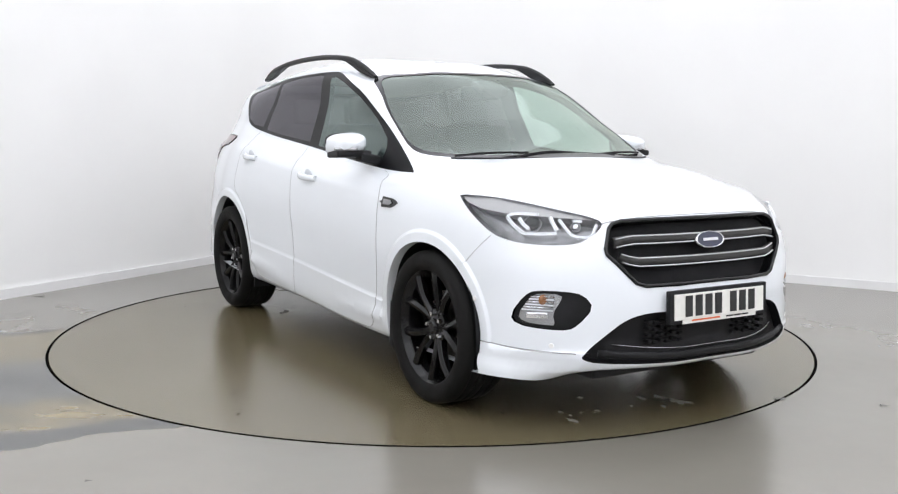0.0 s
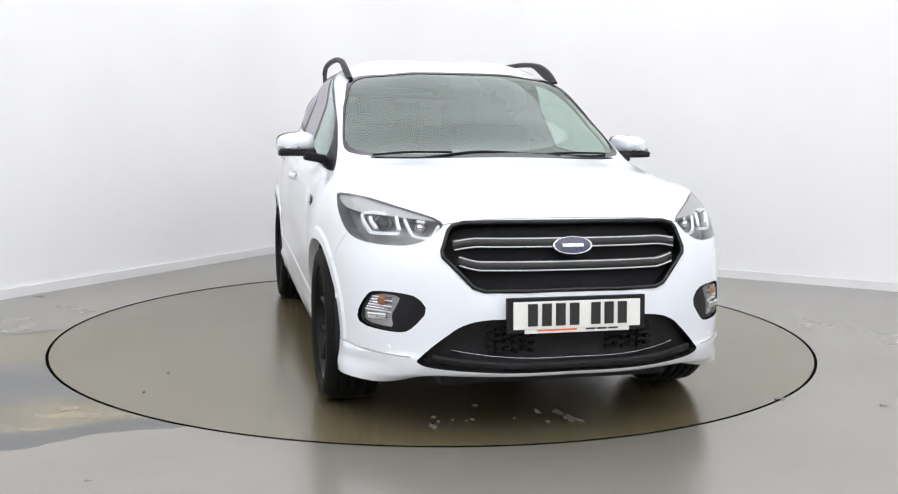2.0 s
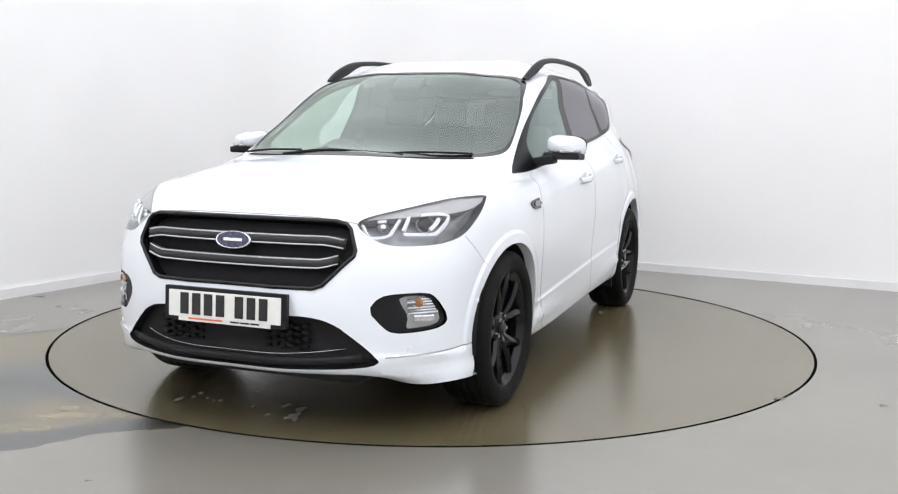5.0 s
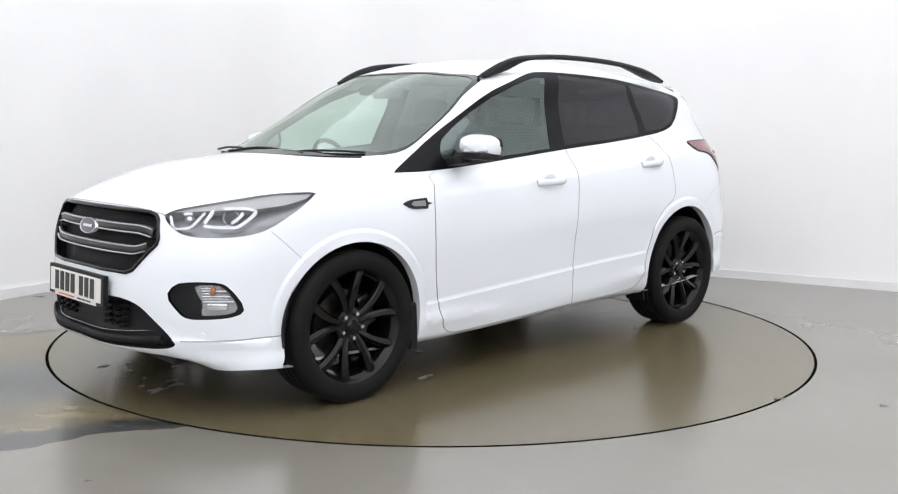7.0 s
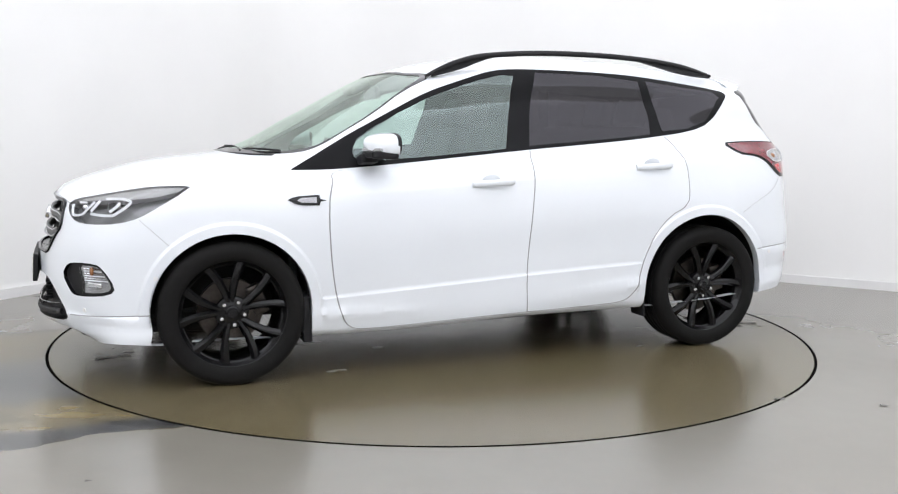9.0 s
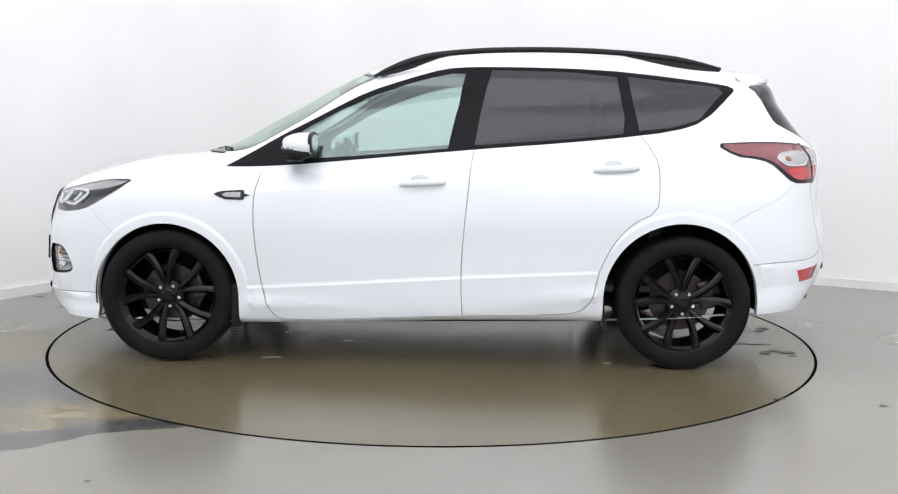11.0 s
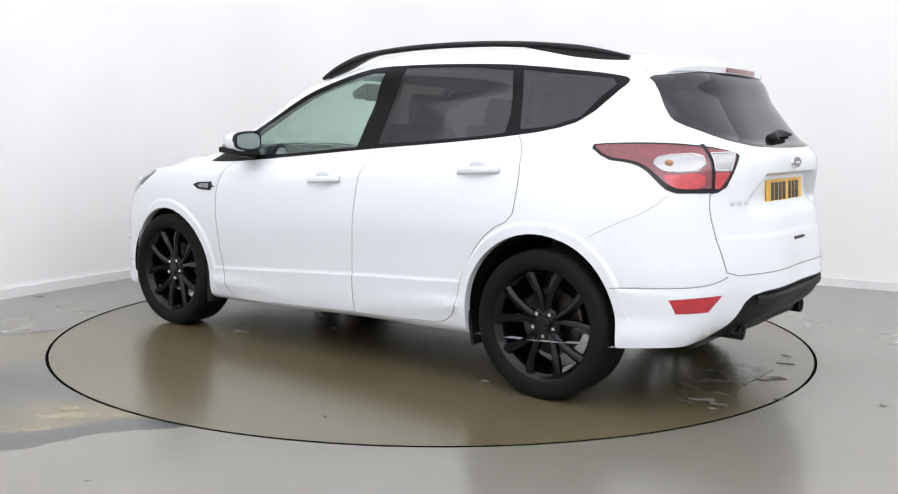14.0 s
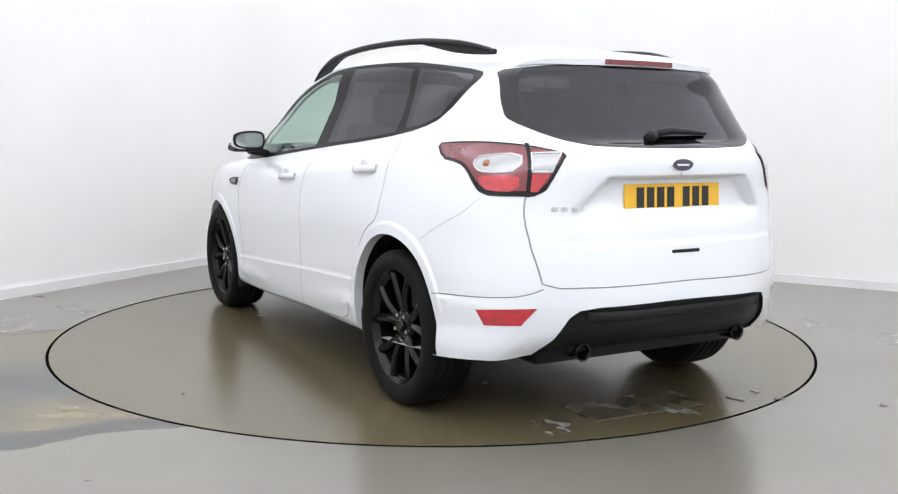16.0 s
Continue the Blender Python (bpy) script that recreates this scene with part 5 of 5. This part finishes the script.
def build_rear():
    skin_piece(("tail_lamp", "lens_split"), BLACK_GLOSS, car, "tail_lamp", "gloss black edged tail lamp", 0.003, "pair")
    for s in (1, -1):
        bm = bmesh.new()
        bmesh.ops.create_uvsphere(bm, u_segments=14, v_segments=10, radius=.019, matrix=Matrix.Translation((-1.879, s * .750, 1.093)) @ Matrix.Diagonal((1.2, .9, 1, 1)))
        part("indicator_bulb", bm, AMBER, car, "amber indicator bulb", True)
    skirt_walls(("tail_lamp", "tail_inner", "lens_split", "lens_clear", "lens_clear_in", "lens_lower", "lens_lower_in"), -0.003, BLACK_GLOSS, car, "tail_lamp_seal")
    for reg, mat, lab in (("tail_inner", RED_DARK, "dark red lens"), ("lens_clear", CLEAR, "clear indicator lens"), ("lens_clear_in", CLEAR, "clear reversing lens"), ("lens_lower", RED, "red lens"), ("lens_lower_in", RED, "red lens")):
        skin_piece(reg, mat, car, "tail_lens", lab, 0.006, "pair")
    for reg in ("lens_clear", "lens_clear_in"):
        after = dict(rim_edges((reg,)))
        ring = [next(iter(after))]
        while after[ring[-1]] != ring[0] and len(ring) < len(after):
            ring.append(after[ring[-1]])
        loop = SKIN.p[ring] + SKIN.n[ring] * 0.007
        for fl in (1, FLIP):
            vs, fs = sweep_loop([tuple(q) for q in loop * fl], ring_section(.0045, .003, 6))
            mesh_part("lens_frame", vs, fs, SILVER, car, "pale chrome frame of the clear lens")
    skin_piece("reflector", RED, car, "reflector", "red bumper reflector", -0.002, "pair")
    skin_piece("diffuser", BLACK, car, "diffuser", "black plastic rear diffuser", -0.014)
    skirt_walls(("diffuser",), 0.014, BLACK, car, "diffuser_edge", "join")
    path = []
    for t in np.linspace(-1, 1, 17):
        y = t * .47
        q, _ = surface_at([(max(abs(y), .004), .505)], "rear", -0.006)
        path.append((q[0][0], y, .505))
    vs, fs = tube(path, ring_section(.010, .022, 8))
    mesh_part("diffuser_rib", vs, fs, BLACK, car)
    for s in (1, -1):
        vs, fs = lathe([(.034, -.16), (.036, .0), (.038, .006), (.034, .008), (.030, .0), (.029, -.15)], 28)
        ob = mesh_part("exhaust_tip", vs, fs, BLACK_GLOSS, car, "black round exhaust tip")
        ob.matrix_basis = pose(-2.115, s * .43, .345, 0, 0, 90)
        bm = bmesh.new()
        box(bm, (.10, .10, .07), pose(-2.05, s * .43, .375), .02)
        part("exhaust_bracket", bm, BLACK, car)
    # number plate, in its niche
    bm = bmesh.new()
    box(bm, (.006, .52, .110), pose(-2.136, 0, .962, 0, 3, 0), .002)
    plate = part("rear_number_plate", bm, PLATE_YELLOW, car, "yellow number plate with plain dark bars")
    for y0, y1, count in ((.205, -.012, 4), (-.044, -.205, 3)):
        bars_on("plate_bar", y0, y1, .921, 1.004, -2.1405, PLATE_INK, plate, count=count, gap=.30, tilt=3)
    bm = bmesh.new()
    box(bm, (.005, .36, .024), pose(-2.140, .0, .898, 0, 3, 0), .001)
    part("dealer_strip", bm, PLATE_WHITE, plate)
    bars_on("strip_bar", .15, .0, .896, .901, -2.1435, ORANGE, plate, count=1, gap=.05)
    bars_on("strip_bar", -.03, -.15, .896, .901, -2.1435, PLATE_INK, plate, count=3, gap=.15)
    # lettering of the model, as plain bars
    for i in range(4):
        q, nn = surface_at([(.575 - .036 * i, .925)], "rear", 0.003)
        bm = bmesh.new()
        box(bm, (.003, .026, .016), Matrix.Translation(Vector(q[0])) @ pose(0, 0, 0, 0, 0, -14), .001, 1)
        part("model_mark", bm, CHROME, gate)
    # tailgate grip and crease
    q, nn = surface_at([(.02, .735)], "rear", 0.0)
    bm = bmesh.new()
    box(bm, (.014, .15, .014), pose(q[0][0] + .004, -.01, .745, 0, 0, 0), .005)
    part("tailgate_grip", bm, BLACK, gate, "dark recessed tailgate grip")
    # spoiler
    vs, fs = [], []
    ys = np.linspace(-1, 1, 33)
    for t in ys:
        y = t * .56
        w = 1 - abs(t)**7
        q, _ = surface_at([(-1.66, max(abs(y), .003), 1.57)], "space", 0.0005)
        e, _ = surface_at([(-1.75, max(abs(y), .003), 1.50)], "space", 0.0)
        xf, zf = q[0][0], q[0][2]
        back = e[0][0] * (1 - w) + (-1.905 + .055 * t * t) * w
        zb = e[0][2] * (1 - w) + (1.530 - .012 * t * t) * w
        d = .004 + .022 * w
        sec = [(xf, zf), ((xf + back) / 2, (zf + zb) / 2 + .012 * w), (back + .025, zb + .006 * w), (back, zb), (back + .003, zb - d), (back + .05, zb - d - .006), (xf - .03, zf - .03)]
        vs += [(x, y, z) for x, z in sec]
    k = 7
    for i in range(len(ys) - 1):
        for w in range(k):
            z = (w + 1) % k
            fs.append((i * k + w, (i + 1) * k + w, (i + 1) * k + z, i * k + z))
    fs += [tuple(range(k)), tuple(range((len(ys) - 1) * k, len(ys) * k))[::-1]]
    sp = mesh_part("spoiler", vs, fs, PAINT, gate, "white roof spoiler")
    sp.data.set_sharp_from_angle(angle=math.radians(50))
    path = [(-1.902 + .055 * (t * .34)**2, t * .185, 1.522) for t in np.linspace(-1, 1, 11)]
    vs, fs = tube(path, [(-.006, -.015), (.006, -.015), (.006, .008), (-.006, .007)])
    mesh_part("brake_light", vs, fs, RED_DARK, sp, "dark red high brake light", smooth=False)
    # rear wiper
    bm = bmesh.new()
    bmesh.ops.create_cone(bm, cap_ends=True, segments=18, radius1=.026, radius2=.020, depth=.05, matrix=pose(-2.10, .10, 1.205, 0, -65, 0))
    wiper = part("rear_wiper", bm, BLACK, gate, "black rear wiper", True)
    pts = [(-2.105, .10, 1.215), (-2.098, .0, 1.232), (-2.092, -.12, 1.228), (-2.085, -.22, 1.222)]
    vs, fs = tube(glide(pts, 5), ring_section(.012, .016, 8), scale=[(1.2 - .05 * i, 1.2 - .05 * i) for i in range(16)])
    mesh_part("wiper_arm", vs, fs, BLACK, wiper)


build_rear()


def build_sides():
    # door handles
    for doors, x0, x1, z0, z1 in ((front_doors, .127, -.108, .950, .964), (rear_doors, -.860, -1.095, 1.031, 1.045)):
        for s, door in zip((1, -1), doors):
            top, n = surface_at([(x0, z0), (x0 - .06, z0 + .004), ((x0 + x1) / 2, (z0 + z1) / 2), (x1 + .05, z1 - .003), (x1, z1)], "side", 0.0)
            lift = np.array([.004, .026, .032, .026, .004])[:, None]
            pts = [tuple((p + np.array([0, float(li), 0])) * np.array([1, s, 1])) for p, li in zip(top, lift[:, 0])]
            vs, fs = tube(glide(pts, 5), [(-.010, -.016), (.002, -.017), (.007, -.008), (.007, .010), (.001, .017), (-.010, .016)] if s > 0 else [(.010, -.016), (-.002, -.017), (-.007, -.008), (-.007, .010), (-.001, .017), (.010, .016)])
            mesh_part("door_handle", vs, fs, PAINT, door, "white door handle")
            c, n = surface_at([((x0 + x1) / 2 + .01, (z0 + z1) / 2 + .012)], "side", 0.0008)
            bm = bmesh.new()
            bmesh.ops.create_uvsphere(bm, u_segments=24, v_segments=10, radius=1, matrix=Matrix.Translation(Vector(c[0] * np.array([1, s, 1]))) @ pose(0, 0, 0, s * -12) @ Matrix.Diagonal((.052, .0035, .034, 1)))
            part("handle_dish", bm, PAINT, door, smooth=True)
    # vent badge on the wing
    for s in (1, -1):
        outline = [(1.085, .886), (1.05, .868), (1.02, .860), (.93, .858), (.925, .876), (.895, .882), (.925, .888), (.93, .908), (1.03, .903), (1.06, .897)]
        p, n = surface_at(outline, "side", 0.006)
        inner, _ = surface_at([(x + (.985 - x) * .0, z) for x, z in outline], "side", -0.004)
        k = len(outline)
        fl = np.array([1, s, 1])
        vs = np.concatenate([p, inner]) * fl
        fs = [tuple(range(k))[::-s]] + [(i, (i + 1) % k, k + (i + 1) % k, k + i)[::s] for i in range(k)]
        vent = mesh_part("wing_vent", vs, fs, BLACK_GLOSS, car, "gloss black blade badge on the wing", smooth=False)
        p, n = surface_at([(1.04, .882), (1.02, .872), (.945, .870), (.945, .896), (1.02, .894)], "side", 0.009)
        mesh_part("vent_plate", p * fl, [tuple(range(5))[::-s]], DARK_CHROME, vent, "brushed metal plate", smooth=False)
    # roof rails
    for s in (1, -1):
        pts = glide([(.285, s * .605, 1.508), (.20, s * .61, 1.550), (.08, s * .612, 1.595), (-.06, s * .612, 1.626), (-.35, s * .608, 1.650), (-.70, s * .60, 1.655), (-1.0, s * .59, 1.645), (-1.25, s * .572, 1.624), (-1.42, s * .55, 1.600), (-1.57, s * .525, 1.568)], 5)
        sc = [(1, .55 + .45 * min(1, i / 8, (len(pts) - 1 - i) / 8)) for i in range(len(pts))]
        vs, fs = tube(pts, [(-.012, -.014), (.012, -.014), (.015, -.002), (.010, .011), (0, .015), (-.010, .011), (-.015, -.002)], scale=sc)
        rail = mesh_part("roof_rail", vs, fs, BLACK, car, "satin black roof rail")
        for a, b in (([(.25, 1.505), (.19, 1.520), (.13, 1.536), (.07, 1.555), (.01, 1.580), (-.06, 1.606), (-.13, 1.622)], 1), ([(-1.02, 1.632), (-1.12, 1.612), (-1.20, 1.595), (-1.30, 1.575), (-1.42, 1.560), (-1.50, 1.555), (-1.565, 1.553)], -1)):
            vs, fs = [], []
            k = len(a)
            for i, (x, z) in enumerate(a):
                yy = .605 if b > 0 else np.interp(x, [-1.57, -1.42, -1.25, -1.0], [.525, .55, .572, .59])
                zt = np.interp(-x, [-.25, -.16, -.07, .06, .13, 1.0, 1.12, 1.25, 1.42, 1.57], [1.525, 1.565, 1.595, 1.622, 1.632, 1.640, 1.634, 1.619, 1.596, 1.566])
                vs += [(x, s * (yy - .013), z), (x, s * (yy + .013), z), (x, s * (yy + .011), zt), (x, s * (yy - .011), zt)]
            for i in range(k - 1):
                for w in range(4):
                    z = (w + 1) % 4
                    fs.append((4 * i + w, 4 * i + z, 4 * i + 4 + z, 4 * i + 4 + w))
            fs += [(0, 3, 2, 1), (4 * k - 4, 4 * k - 3, 4 * k - 2, 4 * k - 1)]
            mesh_part("rail_foot", vs, fs, BLACK, rail, smooth=False)
    # door mirrors
    for s in (1, -1):
        def shell():
            vs, fs, ku, kv = [], [], 22, 12
            for i in range(kv + 1):
                t = i / kv
                x = .565 + .155 * t
                w = (1 - t**2.6)**.5 if t < 1 else 0.02
                w = max(w, .02)
                for j in range(ku):
                    a = 2 * math.pi * j / ku
                    c, d = math.cos(a), math.sin(a)
                    e = 2 / 4.2
                    yy = .935 + .098 * w * abs(c)**e * (1 if c > 0 else -1)
                    zz = 1.155 + .058 * w * (1 - .22 * max(0, (yy - .935) / .098)) * abs(d)**e * (1 if d > 0 else -1) - (.012 * (yy - .935) / .1 if d < 0 else .010 * abs(yy - .92) / .1)
                    vs.append((x, s * yy, zz))
            for i in range(kv):
                for j in range(ku):
                    z = (j + 1) % ku
                    f = (i * ku + j, i * ku + z, (i + 1) * ku + z, (i + 1) * ku + j)
                    fs.append(f if s > 0 else f[::-1])
            fs.append(tuple(range(kv * ku, kv * ku + ku))[::s])
            fs.append(tuple(range(ku))[::-s])
            return vs, fs
        vs, fs = shell()
        mirror = mesh_part("door_mirror", vs, fs, PAINT, car, "white door mirror with a black foot")
        mirror.data.set_sharp_from_angle(angle=math.radians(60))
        bm = bmesh.new()
        box(bm, (.135, .188, .034), pose(.635, s * .934, 1.101, 0, -3, 0), .013, 3)
        box(bm, (.085, .12, .046), pose(.672, s * .842, 1.078, s * 10, 0, 0), .014, 3)
        part("mirror_foot", bm, BLACK, mirror, "black mirror foot")
        for nm, mat, lab, x0, x1, a, b in (("mirror_frame", BLACK, "", .574, .556, .098, .056), ("mirror_glass", CHROME, "mirror glass", .560, .5535, .084, .044)):
            rim = []
            for j in range(32):
                c, d = math.cos(2 * math.pi * j / 32), math.sin(2 * math.pi * j / 32)
                yy = a * abs(c)**.55 * (1 if c > 0 else -1)
                rim.append((yy, b * (1 - .20 * max(0, yy / a)) * abs(d)**.55 * (1 if d > 0 else -1)))
            vs = [(x, s * (.935 + y), 1.153 + z) for x in (x0, x1) for y, z in rim]
            fs = [tuple(range(32))[::-s], tuple(range(32, 64))[::s]] + [(j, (j + 1) % 32, 32 + (j + 1) % 32, 32 + j)[::s] for j in range(32)]
            mesh_part(nm, vs, fs, mat, mirror, lab, smooth=False)
        bm = bmesh.new()
        box(bm, (.05, .115, .016), pose(.676, s * .972, 1.128, 0, 0, s * 34), .006)
        part("mirror_indicator", bm, CLEAR, mirror, "clear indicator strip")
    # windscreen wipers
    for pts in ([(1.235, -.34, 1.112), (1.20, -.12, 1.135), (1.195, .10, 1.128), (1.21, .30, 1.118)], [(1.20, .14, 1.115), (1.175, .30, 1.128), (1.13, .46, 1.130), (1.06, .60, 1.125)], [(1.13, -.62, 1.115), (1.17, -.45, 1.130), (1.21, -.25, 1.132)]):
        vs, fs = tube([(x, y, z - .010) for x, y, z in glide(pts, 5)], ring_section(.006, .006, 6))
        mesh_part("wiper", vs, fs, BLACK, car, "black windscreen wiper")
    # scuttle panel
    vs, fs = tube([(1.285 - .42 * abs(t)**2.6 * .45, t * .62, 1.098 - .006 * abs(t)) for t in np.linspace(-1, 1, 21)], ring_section(.008, .005, 8))
    mesh_part("scuttle", vs, fs, BLACK, car, "black strip at the foot of the windscreen")


build_sides()


def seat(x, y, wide, parent, name):
    bm = bmesh.new()
    box(bm, (.50, wide, .16), pose(x + .02, y, .62, 0, -6, 0), .05, 3)
    cushion = part(name, bm, FABRIC, parent, "dark cloth seat", True)
    bm = bmesh.new()
    box(bm, (.14, wide, .64), pose(x - .28, y, .94, 0, -16, 0), .05, 3)
    part("backrest", bm, FABRIC, cushion, smooth=True)
    for dy in ((0,) if wide < .8 else (-.38, 0, .38)):
        bm = bmesh.new()
        box(bm, (.10, .24, .17), pose(x - .40, y + dy, 1.335, 0, -12, 0), .04, 3)
        part("headrest", bm, FABRIC, cushion, smooth=True)
    return cushion


def build_cabin():
    seat(.12, .37, .50, car, "front_seat")
    seat(.12, -.37, .50, car, "front_seat")
    seat(-.72, 0, 1.25, car, "rear_seat")
    # dashboard
    vs, fs = [], []
    ys = np.linspace(-.70, .70, 15)
    for y in ys:
        hump = .035 * math.exp(-((y + .37) / .17)**2)
        for x, z in ((1.10, 1.045), (.86, 1.055 + hump * .6), (.74, 1.04 + hump), (.66, .98), (.68, .85), (.80, .62), (1.10, .55)):
            vs.append((x - .10 * (abs(y) / .7)**2, y, z))
    for i in range(len(ys) - 1):
        for w in range(6):
            fs.append((i * 7 + w, i * 7 + w + 1, (i + 1) * 7 + w + 1, (i + 1) * 7 + w))
    mesh_part("dashboard", vs, fs, TRIM_GREY, car, "dark grey dashboard")
    bm = bmesh.new()
    box(bm, (.03, .22, .13), pose(.72, 0, 1.05, 0, -15, 0), .01)
    part("display", bm, BLACK_GLOSS, car, "black dashboard screen")
    # steering wheel, on the car's right
    vs, fs = lathe([(.175 + .014 * math.cos(a), .014 * math.sin(a)) for a in np.linspace(0, 2 * math.pi, 9)[:-1]], 40, True)
    wheel = mesh_part("steering_wheel", vs, fs, BLACK, car, "black steering wheel")
    wheel.matrix_basis = pose(.50, -.37, 1.00, 0, 0, 90) @ pose(0, 0, 0, 24)
    bm = bmesh.new()
    box(bm, (.34, .03, .05), pose(0, 0, 0), .01)
    box(bm, (.12, .05, .12), pose(0, 0, 0), .02)
    box(bm, (.05, .03, .17), pose(0, 0, -.09), .01)
    part("steering_hub", bm, BLACK, wheel)
    # inner mirror and sensor housing
    bm = bmesh.new()
    box(bm, (.03, .25, .07), pose(.40, 0, 1.435, 0, 10, 0), .012, 3)
    inner = part("rear_view_mirror", bm, BLACK, car, "black rear-view mirror", True)
    bm = bmesh.new()
    box(bm, (.13, .17, .05), pose(.49, 0, 1.462, 0, 28, 0), .018, 3)
    part("sensor_housing", bm, BLACK, inner)
    bm = bmesh.new()
    box(bm, (2.9, 1.5, .04), pose(-.45, 0, .40), .01)
    box(bm, (.05, 1.4, .55), pose(1.02, 0, .70), .01)
    box(bm, (.06, 1.2, .60), pose(-1.25, 0, .70, 0, -8, 0), .02)
    part("cabin_floor", bm, TRIM_GREY, car, "dark carpeted cabin floor and bulkheads")


build_cabin()

# ---- what moves: the turntable with the car on it ----
CENTRE = (0.0192, 0.0424)
TURN = [(0, -59.23), (0.5, -61.32), (1, -65.31), (1.5, -70.65), (2, -76.82), (2.5, -82.74), (3, -88.92), (3.5, -94.81), (4, -100.94), (4.5, -106.77), (7, -136.42), (7.5, -142.08), (8, -147.91), (8.5, -153.67), (9, -159.46), (11.5, -188.12), (12, -194.08), (12.5, -199.95), (13, -205.81), (13.5, -211.63), (14, -217.57), (14.5, -223.31), (15, -229.29), (15.5, -235.06), (16, -241.11)]


def motions():
    spin = [(t, pose(0, 0, 0, 0, 0, a)) for t, a in TURN]
    walk(turntable, spin)
    walk(car, [(t, m @ pose(CENTRE[0], CENTRE[1], 0)) for t, m in spin])


motions()
